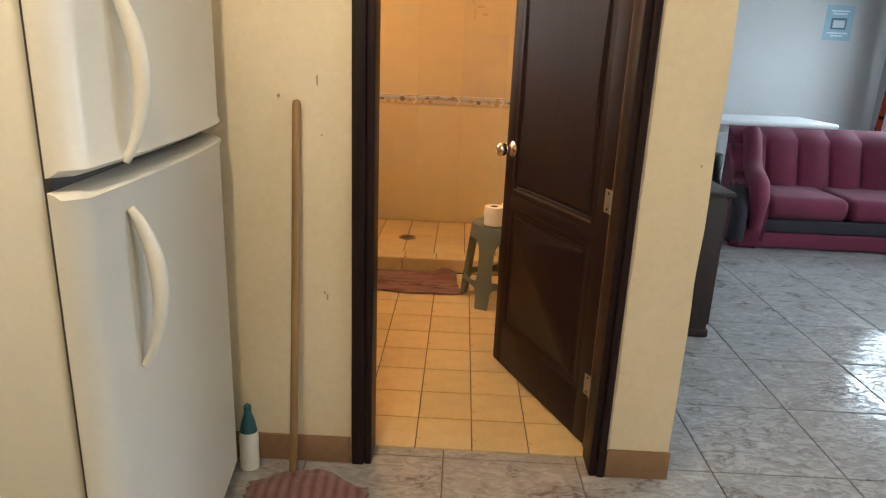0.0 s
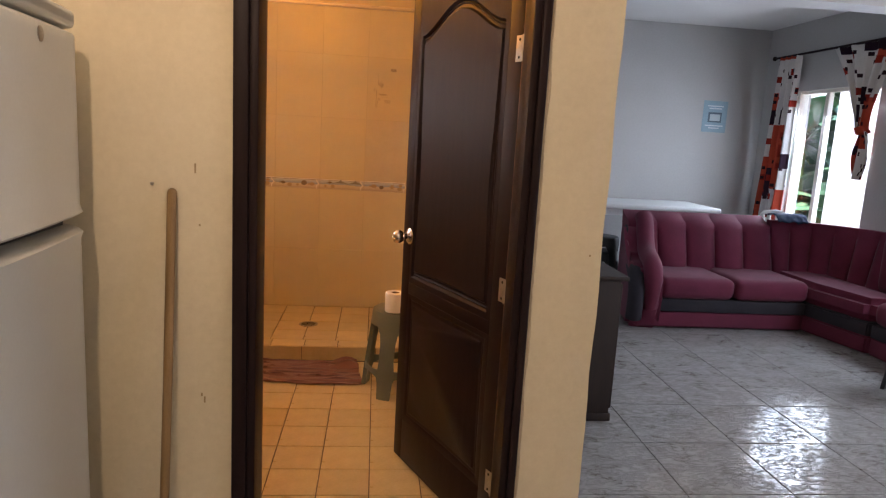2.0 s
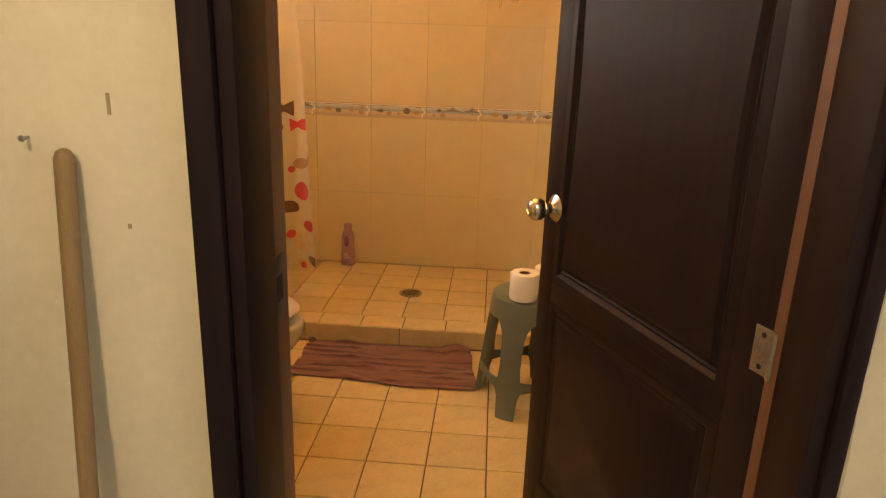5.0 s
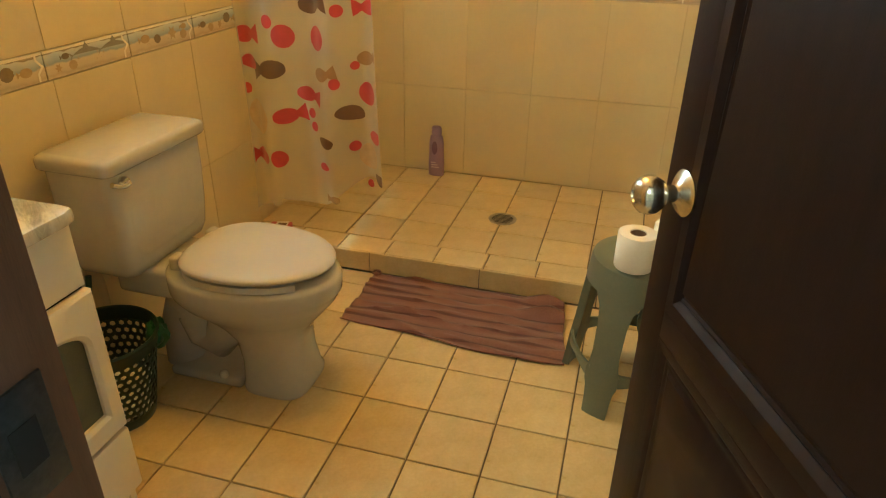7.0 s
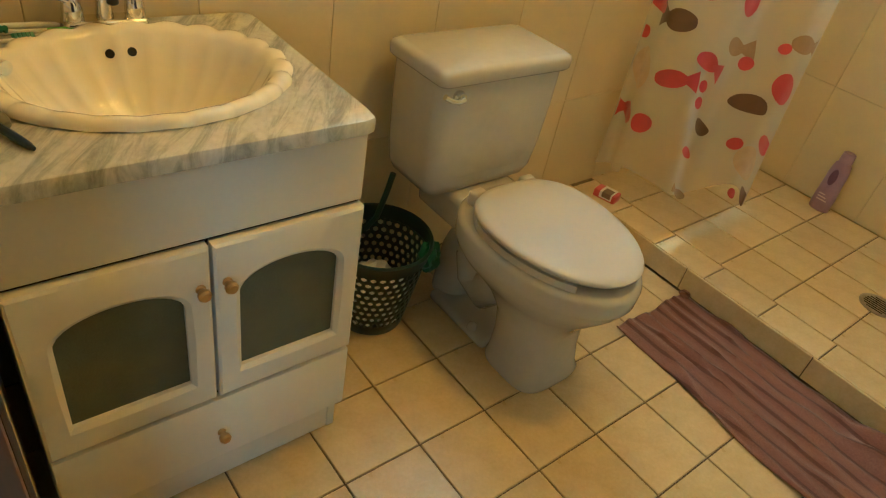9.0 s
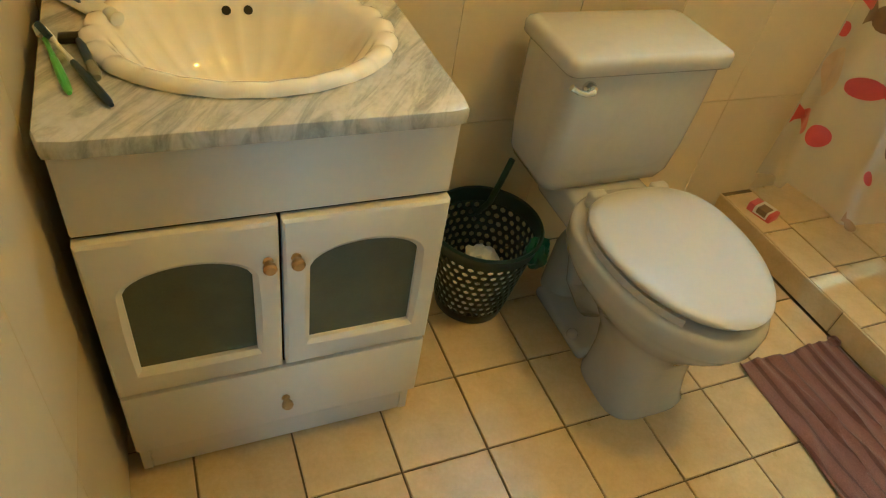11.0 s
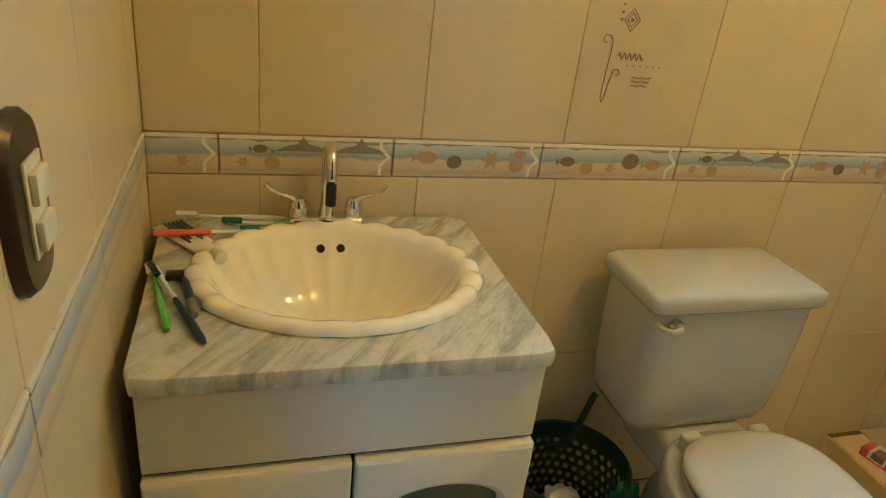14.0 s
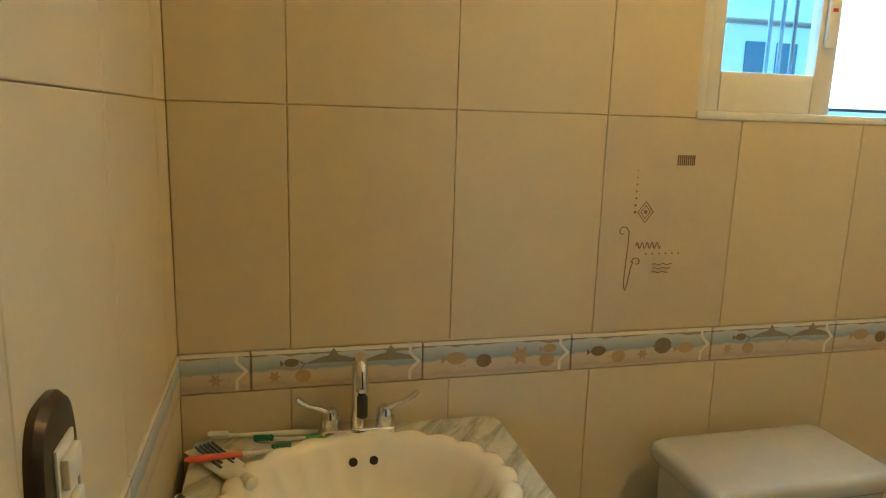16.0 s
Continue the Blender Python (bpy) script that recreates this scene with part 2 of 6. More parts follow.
def glass_material(name):
    """Thin clear pane: passes light straight, with a little mirror gloss."""
    m, t, b = nodes_of(name, 0.03)
    clear, gloss, both = (t.nodes.new(k) for k in ("ShaderNodeBsdfTransparent", "ShaderNodeBsdfGlossy", "ShaderNodeMixShader"))
    clear.inputs[0].default_value = (0.95, 0.97, 0.97, 1)
    gloss.inputs["Roughness"].default_value = 0.03
    both.inputs[0].default_value = 0.05
    t.links.new(clear.outputs[0], both.inputs[1])
    t.links.new(gloss.outputs[0], both.inputs[2])
    t.links.new(both.outputs[0], t.nodes["Material Output"].inputs[0])
    return m


marble = marble_material()
frieze = border_material()
clear_glass = glass_material("window_glass")

# ---- pieces shared by walls and floors ----
PIECES = {}
LEFT_FACE = Matrix(((0, 0, 1, 0), (1, 0, 0, 0), (0, 1, 0, 0), (0, 0, 0, 1)))
BACK_FACE = Matrix(((1, 0, 0, 0), (0, 0, -1, 0), (0, 1, 0, 0), (0, 0, 0, 1)))
FRONT_FACE = Matrix(((-1, 0, 0, 0), (0, 0, 1, 0), (0, 1, 0, 0), (0, 0, 0, 1)))
RIGHT_FACE = Matrix(((0, 0, -1, 0), (-1, 0, 0, 0), (0, 1, 0, 0), (0, 0, 0, 1)))


def tile_mesh(name, w, h, d, material, edge=0.0022):
    key = (name, round(w, 3), round(h, 3), material.name, edge)
    if key not in PIECES:
        x, y = w / 2, h / 2
        back = [(-x, -y, 0), (x, -y, 0), (x, y, 0), (-x, y, 0)]
        mid = [(px, py, d - edge * 0.6) for px, py, _ in back]
        top = [(px - math.copysign(edge, px), py - math.copysign(edge, py), d) for px, py, _ in back]
        faces = [(8, 9, 10, 11)]
        for i in range(4):
            j = (i + 1) % 4
            faces += [(i, j, 4 + j, 4 + i), (4 + i, 4 + j, 8 + j, 8 + i)]
        me = bpy.data.meshes.new(name)
        me.from_pydata(back + mid + top, [], faces)
        me.materials.append(material)
        PIECES[key] = me
    return PIECES[key]


def lay(name, parent, m, u0, u1, v0, v1, material, gap=0.003, d=0.006, edge=0.0022):
    """One tile on a plane m, from u0 to u1 and v0 to v1, standing d proud of it."""
    ob = new(name, tile_mesh(name, u1 - u0 - gap, v1 - v0 - gap, d, material, edge))
    ob.parent = parent
    ob.matrix_basis = m @ Matrix.Translation(((u0 + u1) / 2, (v0 + v1) / 2, 0))
    return ob


def minus(r, hole):
    """The parts of the rectangle r that lie outside the hole."""
    u0, u1, v0, v1 = r
    a0, a1, b0, b1 = hole
    if u1 <= a0 or u0 >= a1 or v1 <= b0 or v0 >= b1:
        return [r]
    out = []
    if u0 < a0:
        out.append((u0, a0, v0, v1))
    if u1 > a1:
        out.append((a1, u1, v0, v1))
    lo, hi = max(u0, a0), min(u1, a1)
    if v0 < b0:
        out.append((lo, hi, v0, b0))
    if v1 > b1:
        out.append((lo, hi, b1, v1))
    return [q for q in out if q[1] - q[0] > 0.012 and q[3] - q[2] > 0.012]


# ---- bathroom shell ----
XL, XR, YD, YO, YB, CEIL = -0.80, 1.10, -1.32, -1.50, 1.43, 2.45
T = 0.006
CORNER = 1.240
WIN = (-0.356, 0.62, 1.398, 2.02)          # y0, y1, z0, z1 of the bathroom window
DOORWAY = (0.195, 1.036, 2.13)

bm = bmesh.new()
for a in ((-0.98, XL - T, YO, WIN[0], 0, 2.66), (-0.98, XL - T, WIN[1], 1.58, 0, 2.66), (-0.98, XL - T, WIN[0], WIN[1], 0, WIN[2]), (-0.98, XL - T, WIN[0], WIN[1], WIN[3], 2.66)):
    box(bm, *a)
wall_bath_left = structure("wall_bath_left", bm, wall_grout, "bathroom wall behind the washbasin, tiled in beige")
wall_bath_back = structure("wall_bath_back", box_bm(XL - T, CORNER, YB + T, 1.58, 0, 2.66), wall_grout, "shower wall of tall beige glazed tiles")
wall_bath_right = structure("wall_bath_right", box_bm(XR + T, CORNER, -1.40, YB + T, 0, 2.66), wall_grout, "bathroom side wall of beige tiles")
wall_living_side = structure("wall_living_side", box_bm(CORNER, CORNER + 0.012, -1.39, 1.58, 0, 2.66), grey_plaster, "painted wall face towards the living room")
bm = bmesh.new()
for a in ((XL - T, DOORWAY[0], -1.40, YD - T, 0, 2.66), (DOORWAY[1], XR + T, -1.40, YD - T, 0, 2.66), (DOORWAY[0], DOORWAY[1], -1.40, YD - T, DOORWAY[2], 2.66)):
    box(bm, *a)
wall_bath_door = structure("wall_bath_door", bm, wall_grout, "tiled inner face of the doorway wall")


def rough_wall(name, rects, y0, y1, material, label):
    """Plastered wall with a hand-trowelled, slightly wavy arris."""
    b = bmesh.new()
    for x0, x1, z0, z1 in rects:
        box(b, x0, x1, y0, y1, z0, z1)
    bmesh.ops.subdivide_edges(b, edges=[e for e in b.edges if abs(e.verts[0].co.z - e.verts[1].co.z) > 0.5], cuts=30, use_grid_fill=True)
    for v in b.verts:
        if abs(v.co.x - CORNER) < 0.004 and v.co.y < y0 + 0.02:
            v.co.x += 0.005 * noise.noise((v.co.z * 5, 1, 2))
            v.co.y += 0.004 * abs(noise.noise((v.co.z * 9, 4, 2)))
    return structure(name, b, material, label)


wall_kitchen = rough_wall("wall_kitchen", [(-0.98, DOORWAY[0], 0, 2.66), (DOORWAY[1], CORNER, 0, 2.66), (DOORWAY[0], DOORWAY[1], DOORWAY[2], 2.66)], YO, -1.404, cream_plaster, "cream plastered kitchen wall with scuffs and chips")
ceiling_bath = structure("ceiling_bath", box_bm(XL, XR, YD, YB, CEIL, CEIL + 0.1), white_plaster, "plain bathroom ceiling", "ceiling")
floor_bath = structure("floor_bath", box_bm(XL - 0.1, XR + 0.1, -1.40, YB + 0.05, -0.12, -T), grout, "bathroom floor of small sandy square tiles", "floor")
shower_floor = structure("shower_floor", box_bm(XL, XR, 0.50 + T, YB, 0.0, 0.09 - T), grout, "raised shower floor with a tiled kerb", "floor")
# ---- doorway and door ----


def slab(parent, name, x0, x1, y0, y1, z0, z1, material, bevel=0.003, label=""):
    return part(name, box_bm(x0, x1, y0, y1, z0, z1, bevel=bevel, segs=2), material, parent, label)


door_frame = thing("door_frame", (0, 0, 0), "dark-stained wooden door frame with a moulded casing", "door frame", kind="structure")
IN0, IN1 = 0.262, 0.985
slab(door_frame, "casing", 0.197, IN0 - 0.024, -1.520, -1.312, 0, 2.115, dark_wood, 0.006)
slab(door_frame, "casing", IN1 + 0.024, 1.034, -1.520, -1.312, 0, 2.115, dark_wood, 0.006)
slab(door_frame, "casing", 0.197, 1.034, -1.522, -1.312, 2.117, 2.19, dark_wood, 0.006)
slab(door_frame, "jamb", IN0 - 0.023, IN0, -1.512, -1.395, 0, 2.095, dark_wood, 0.004)
slab(door_frame, "jamb", IN0 - 0.023, IN0 - 0.010, -1.393, -1.314, 0, 2.095, bare_wood, 0.002, "bare reddish wood rebate of the jamb")
slab(door_frame, "jamb", IN1, IN1 + 0.023, -1.512, -1.395, 0, 2.095, dark_wood, 0.004)
slab(door_frame, "jamb", IN1 + 0.010, IN1 + 0.023, -1.393, -1.314, 0, 2.095, bare_wood, 0.002, "bare reddish wood rebate of the jamb")
slab(door_frame, "head", IN0 - 0.022, IN1 + 0.022, -1.512, -1.316, 2.096, 2.116, dark_wood, 0.004)
strike = slab(door_frame, "strike_plate", IN0 - 0.011, IN0 - 0.0075, -1.385, -1.335, 0.91, 1.01, surface("blackened_steel", (0.06, 0.06, 0.062), (0.13, 0.128, 0.125), 20, 160, 0.45, metal=0.8, relief=0.15), 0.001, "worn dark steel strike plate")
part("latch_hole", box_bm(IN0 - 0.009, IN0 - 0.0069, -1.374, -1.350, 0.94, 0.98), dark_gap, strike, "dark latch hole")


def inside_rect(x0, x1, y0, y1):
    return lambda x, y: x0 <= x <= x1 and y0 <= y <= y1


def inside_arch(x0, x1, y0, spring, apex):
    cx, hw = (x0 + x1) / 2, (x1 - x0) / 2
    return lambda x, y: x0 <= x <= x1 and y >= y0 and (y <= spring or ((x - cx) / hw) ** 2 + ((y - spring) / (apex - spring)) ** 2 <= 1)


def inside_bell(x0, x1, y0, spring, apex):
    """Arch whose top swells like a cathedral door panel."""
    cx, hw = (x0 + x1) / 2, (x1 - x0) / 2
    return lambda x, y: x0 <= x <= x1 and y >= y0 and y <= spring + (apex - spring) * (0.5 + 0.5 * math.cos(math.pi * min(1, abs(x - cx) / hw))) ** 0.85


def polar(test, c, a):
    lo, hi = 0.0, 3.0
    for _ in range(30):
        mid = (lo + hi) / 2
        if test(c[0] + mid * math.cos(a), c[1] + mid * math.sin(a)):
            lo = mid
        else:
            hi = mid
    return (c[0] + lo * math.cos(a), c[1] + lo * math.sin(a))


def angles_for(c, rects, n=56):
    out = [2 * math.pi * i / n for i in range(n)]
    for x0, x1, y0, y1 in rects:
        out += [math.atan2(y - c[1], x - c[0]) % (2 * math.pi) for x in (x0, x1) for y in (y0, y1)]
    out = sorted(out)
    return [a for i, a in enumerate(out) if i == 0 or a - out[i - 1] > 1e-4]


def shrunk(points, c, k):
    return [(c[0] + (x - c[0]) * (1 - k / max(1e-6, math.hypot(x - c[0], y - c[1]))), c[1] + (y - c[1]) * (1 - k / max(1e-6, math.hypot(x - c[0], y - c[1])))) for x, y in points]


def loops_bm(m, loops, fill_last=False):
    """Skin flat loops given as (points, height) in the plane of m; the first and last are joined unless filled."""
    b = bmesh.new()
    vs = [[b.verts.new(m @ Vector((x, y, h))) for x, y in pts] for pts, h in loops]
    n = len(vs[0])
    pairs = list(zip(vs, vs[1:])) + ([] if fill_last else [(vs[-1], vs[0])])
    for p, q in pairs:
        for i in range(n):
            b.faces.new((p[i], p[(i + 1) % n], q[(i + 1) % n], q[i]))
    if fill_last:
        b.faces.new(vs[-1])
    return b


# the leaf lies in its own x (from the hinge), z; the face y = 0 looks at the kitchen
DW, DH = 0.738, 2.055
door = thing("door_1", (0.996, -1.345, 0.012), "dark brown panelled wooden door standing open into the bathroom", "door", kind="structure", turn=113.5)
FACE = Matrix(((1, 0, 0, 0), (0, 0, 1, 0), (0, 1, 0, 0), (0, 0, 0, 1)))     # plane x, z looking +y
FACE_IN = Matrix(((1, 0, 0, 0), (0, 0, -1, 0), (0, 1, 0, 0), (0, 0, 0, 1)))
slab(door, "leaf", 0.0, DW, -0.029, -0.011, 0.0, DH, dark_wood, 0.002)
PX0, PX1 = 0.100, 0.655
for test, c, bed in ((inside_bell(PX0, PX1, 0.785, 1.715, 1.815), (0.377, 1.2), (0.076, 0.674, 0.762, DH - 0.001)), (inside_rect(PX0, PX1, 0.20, 0.70), (0.377, 0.45), (0.076, 0.674, 0.178, 0.715))):
    hold = (PX0, PX1, 0.785, 1.715) if c[1] > 1 else (PX0, PX1, 0.20, 0.70)
    an = angles_for(c, [hold, bed], 72)
    outer, edge = [polar(inside_rect(*bed), c, a) for a in an], [polar(test, c, a) for a in an]
    deep = 1.0 if c[1] > 1 else 0.45
    prof = [(outer, -0.0105), (outer, 0.0), (edge, 0.0), (shrunk(edge, c, 0.004), -0.003 * deep), (shrunk(edge, c, 0.010), -0.0095 * deep), (shrunk(edge, c, 0.015), -0.0070 * deep), (shrunk(edge, c, 0.020), -0.0095 * deep), (shrunk(edge, c, 0.030), -0.0080 * deep), (shrunk(edge, c, 0.036), -0.0005)]
    part("panel", loops_bm(FACE, prof, True), dark_wood, door)
    part("panel", loops_bm(Matrix.Translation((0, -0.04, 0)) @ FACE_IN, prof, True), dark_wood, door)
for x0, x1, z0, z1 in ((0, 0.076, 0, DH), (0.674, DW, 0, DH), (0.076, 0.674, 0, 0.178), (0.076, 0.674, 0.715, 0.762)):
    slab(door, "stile" if z1 - z0 > 1 else "rail", x0 + 0.0003, x1 - 0.0003, -0.0108, 0.0, z0 + 0.0003, z1 - 0.0003, dark_wood, 0.0008)
    slab(door, "stile" if z1 - z0 > 1 else "rail", x0 + 0.0003, x1 - 0.0003, -0.040, -0.0292, z0 + 0.0003, z1 - 0.0003, dark_wood, 0.0008)
for side in (1, -1):
    m = Matrix.Translation((DW - 0.056, 0.0 if side > 0 else -0.04, 0.948)) @ Matrix.Rotation(radians(-90 if side > 0 else 90), 4, "X")
    b = bmesh.new()
    lathe(b, [(0.0, 0.0), (0.033, 0.0), (0.033, 0.003), (0.026, 0.008), (0.016, 0.011), (0.012, 0.016), (0.012, 0.026)], 28, m)
    rose = part("rosette", b, brushed_steel, door, "brushed steel rosette")
    b = bmesh.new()
    lathe(b, [(0.011, 0.022), (0.012, 0.028), (0.020, 0.034), (0.0265, 0.044), (0.0275, 0.054), (0.025, 0.063), (0.018, 0.070), (0.011, 0.0725), (0.0095, 0.070), (0.0, 0.070)], 28, m)
    part("knob", b, brushed_steel, door, "brushed steel round knob")
slab(door, "latch", DW - 0.001, DW + 0.0015, -0.032, -0.008, 0.905, 0.99, worn_steel, 0.0005, "steel latch plate")
for z in (0.19, 0.842, 1.580, 1.775):
    h = slab(door, "hinge", -0.004, 0.034, -0.0015, 0.0022, z, z + 0.076, worn_steel, 0.0008, "worn steel hinge leaf")
    b = bmesh.new()
    lathe(b, [(0.006, 0), (0.0065, 0.002), (0.0065, 0.074), (0.006, 0.076)], 10, Matrix.Translation((-0.007, 0.003, z)))
    part("hinge_pin", b, worn_steel, h)
    for dz in (0.012, 0.064):
        b = bmesh.new()
        lathe(b, [(0.0045, 0.0), (0.0045, 0.0008), (0.0, 0.0012)], 10, Matrix.Translation((0.016, 0.0021, z + dz)) @ Matrix.Rotation(radians(-90), 4, "X"))
        part("screw", b, dark_gap, h, "dark screw head")

# ---- vanity ----
VX, VY0, VY1 = -0.335, -1.292, -0.742
vanity = thing("vanity_cabinet", (0, 0, 0), "white painted vanity cabinet with arched frosted door panes", "cabinet")
slab(vanity, "side_panel", -0.78, VX - 0.018, VY0, VY0 + 0.018, 0, 0.772, vanity_paint, 0.002)
slab(vanity, "side_panel", -0.78, VX - 0.018, VY1 - 0.018, VY1, 0, 0.772, vanity_paint, 0.002)
slab(vanity, "back_panel", -0.795, -0.781, VY0, VY1, 0.0, 0.772, vanity_paint, 0.001)
slab(vanity, "base_panel", -0.78, VX - 0.02, VY0 + 0.019, VY1 - 0.019, 0.09, 0.105, vanity_paint, 0.001)
slab(vanity, "plinth", VX - 0.034, VX - 0.020, VY0 + 0.0185, VY1 - 0.0185, 0.0, 0.108, vanity_paint, 0.002)
slab(vanity, "false_front", VX - 0.018, VX, VY0, VY1, 0.637, 0.772, vanity_paint, 0.004)
# added black sheet imitates the shade behind the doors and drawer
slab(vanity, "shadow_gap", VX - 0.017, VX - 0.010, VY0 + 0.002, VY1 - 0.002, 0.110, 0.635, dark_gap, 0.0, "black sheet in place of the shade between the fronts")
drawer = slab(vanity, "drawer_front", VX - 0.009, VX + 0.012, VY0, VY1, 0.108, 0.277, vanity_paint, 0.006)


def small_knob(parent, place):
    b = bmesh.new()
    lathe(b, [(0.0, 0.0), (0.007, 0.0), (0.0085, 0.003), (0.006, 0.006), (0.0065, 0.010), (0.0105, 0.015), (0.011, 0.022), (0.008, 0.026), (0.0, 0.0265)], 18, Matrix.Translation(place) @ Matrix.Rotation(radians(90), 4, "Y"))
    part("knob", b, brass, parent, "aged brass knob")


small_knob(drawer, (VX + 0.012, -1.016, 0.186))
for y0, y1, p0, p1, ky in ((VY0, -1.019, -1.248, -1.060, -1.037), (-1.013, VY1, -0.970, -0.783, -0.994)):
    c = ((p0 + p1) / 2, 0.44)
    r = (y0, y1, 0.285, 0.630)
    arch = inside_arch(p0, p1, 0.340, 0.518, 0.563)
    an = angles_for(c, [r, (p0, p1, 0.340, 0.518)], 60)
    outer = [polar(inside_rect(*r), c, a) for a in an]
    inner = [polar(arch, c, a) for a in an]
    M = Matrix.Translation((VX - 0.008, 0, 0)) @ LEFT_FACE
    leaf = part("cabinet_door", loops_bm(M, [(outer, 0.0), (outer, 0.017), (shrunk(outer, c, 0.006), 0.021), (shrunk(inner, c, -0.010), 0.021), (inner, 0.014), (inner, 0.0)]), vanity_paint, vanity)
    part("pane", loops_bm(M, [(shrunk(inner, c, -0.002), 0.002), (shrunk(inner, c, -0.002), 0.006)], True), frosted, leaf, "greenish frosted pane")
    small_knob(leaf, (VX + 0.013, ky, 0.556))

# worktop with an oval cut-out
CT = (-0.795, -0.312, -1.300, -0.737)
BC = (-0.562, -1.014)
worktop = bmesh.new()
an = angles_for(BC, [CT], 96)


def round_rect(x0, x1, y0, y1, r):
    def test(x, y):
        dx, dy = max(x0 + r - x, x - x1 + r, 0), max(y0 + r - y, y - y1 + r, 0)
        return dx * dx + dy * dy <= r * r
    return test


def counter_ring(inset):
    return [polar(round_rect(CT[0] + inset * 0.2, CT[1] - inset, CT[2] + inset, CT[3] - inset, 0.022), BC, a) for a in an]


hole = [polar(lambda x, y: ((x - BC[0]) / 0.160) ** 2 + ((y - BC[1]) / 0.205) ** 2 <= 1, BC, a) for a in an]
I4 = Matrix()
worktop = tagged(part("worktop", loops_bm(I4, [(hole, 0.775), (counter_ring(0.006), 0.775), (counter_ring(0.001), 0.778), (counter_ring(0.0), 0.784), (counter_ring(0.0), 0.798), (counter_ring(0.002), 0.8025), (counter_ring(0.006), 0.804), (hole, 0.804)]), marble), "grey veined marble worktop with a rounded edge on the vanity", "worktop")

# scalloped basin
b = bmesh.new()
SEG, LOBES = 160, 22
prof = [(0.985, 0.8045, 0.3), (1.015, 0.806, 1.0), (1.012, 0.812, 1.0), (0.985, 0.819, 1.0), (0.94, 0.821, 0.9), (0.885, 0.818, 0.7), (0.845, 0.808, 0.8), (0.80, 0.788, 1.0), (0.72, 0.757, 1.0), (0.60, 0.720, 0.9), (0.45, 0.695, 0.7), (0.28, 0.683, 0.3), (0.12, 0.679, 0.0), (0.10, 0.675, 0.0)]
loops = []
for f, z, s in prof:
    ring = []
    for i in range(SEG):
        a = 2 * math.pi * i / SEG
        lobe = abs(math.sin(a * LOBES / 2))
        k = f * (1 + 0.028 * s * (lobe - 0.55))
        ring.append((BC[0] + 0.183 * k * math.cos(a), BC[1] + 0.228 * k * math.sin(a), z + 0.005 * s * (lobe - 0.6) * (1 if z > 0.80 else 0)))
    loops.append(ring)
rings(b, loops, True, False)
basin = tagged(new("washbasin"), "cream scalloped drop-in washbasin shaped like a shell", "washbasin")
bowl = part("bowl", b, basin_glaze, basin, angle=70)
b = bmesh.new()
lathe(b, [(0.024, 0.676), (0.024, 0.6805), (0.018, 0.681), (0.015, 0.677), (0.0, 0.677)], 20, Matrix.Translation((BC[0], BC[1], 0)))
part("drain", b, chrome, basin, "chrome drain ring")
for dy in (-0.018, 0.018):
    b = bmesh.new()
    lathe(b, [(0.0, 0.0), (0.0072, 0.0), (0.0078, 0.003), (0.0, 0.003)], 14, Matrix.Translation((BC[0] - 0.144, BC[1] + dy + 0.003, 0.780)) @ Matrix.Rotation(radians(64), 4, "Y"))
    part("overflow_hole", b, dark_gap, basin, "dark round overflow hole")

# mixer tap
FX, FY = -0.764, -1.014
tap = thing("tap", (FX, FY, 0.804), "chrome two-handle tap with a curved spout behind the washbasin", "tap")
part("base", box_bm(-0.022, 0.022, -0.068, 0.068, 0, 0.018, bevel=0.008, segs=3), chrome, tap)
b = bmesh.new()
pts = [(0, 0, 0.015), (0, 0, 0.05), (0, 0, 0.10), (0, 0, 0.125)] + [(0.030 - 0.030 * math.cos(k * math.pi / 8), 0, 0.125 + 0.030 * math.sin(k * math.pi / 8)) for k in range(1, 9)] + [(0.06, 0, 0.115), (0.06, 0, 0.108)]
tube(b, pts, [0.015, 0.0115] + [0.0105] * (len(pts) - 4) + [0.0115, 0.0115], 16)
spout = part("spout", b, chrome, tap)
b = bmesh.new()
lathe(b, [(0.006, 0.108), (0.006, 0.100), (0.0095, 0.098), (0.0095, 0.062), (0.008, 0.060), (0.0, 0.060)], 16, Matrix.Translation((0.06, 0, 0)))
part("aerator", b, black_plastic, spout, "black filter nozzle")
for s in (-1, 1):
    b = bmesh.new()
    lathe(b, [(0.017, 0.016), (0.017, 0.03), (0.015, 0.045), (0.010, 0.052), (0.0, 0.054)], 18, Matrix.Translation((0, s * 0.05, 0)))
    h = part("handle", b, chrome, tap)
    b = bmesh.new()
    tube(b, [(0.004, s * 0.050, 0.046), (0.006, s * 0.068, 0.056), (0.008, s * 0.085, 0.062), (0.010, s * 0.100, 0.072), (0.010, s * 0.108, 0.080)], [0.006, 0.005, 0.004, 0.0055, 0.004], 10)
    part("lever", b, chrome, h)

# ---- toilet ----
TY = -0.195


def egg(x0, x1, hw, n=48, square=2.0):
    c = x0 + (x1 - x0) * 0.40
    out = []
    for i in range(n):
        a = 2 * math.pi * i / n
        ca, sa = math.cos(a), math.sin(a)
        e = 2.0 if ca >= 0 else square
        px = math.copysign(abs(ca) ** (2 / e), ca)
        py = math.copysign(abs(sa) ** (2 / e), sa)
        out.append((c + px * ((x1 - c) if ca >= 0 else (c - x0)), TY + hw * py))
    return out


def egg_loft(levels, n=48, square=3.0):
    b = bmesh.new()
    rings(b, [[(x, y, z) for x, y in egg(x0, x1, hw, n, square)] for z, x0, x1, hw in levels])
    return b


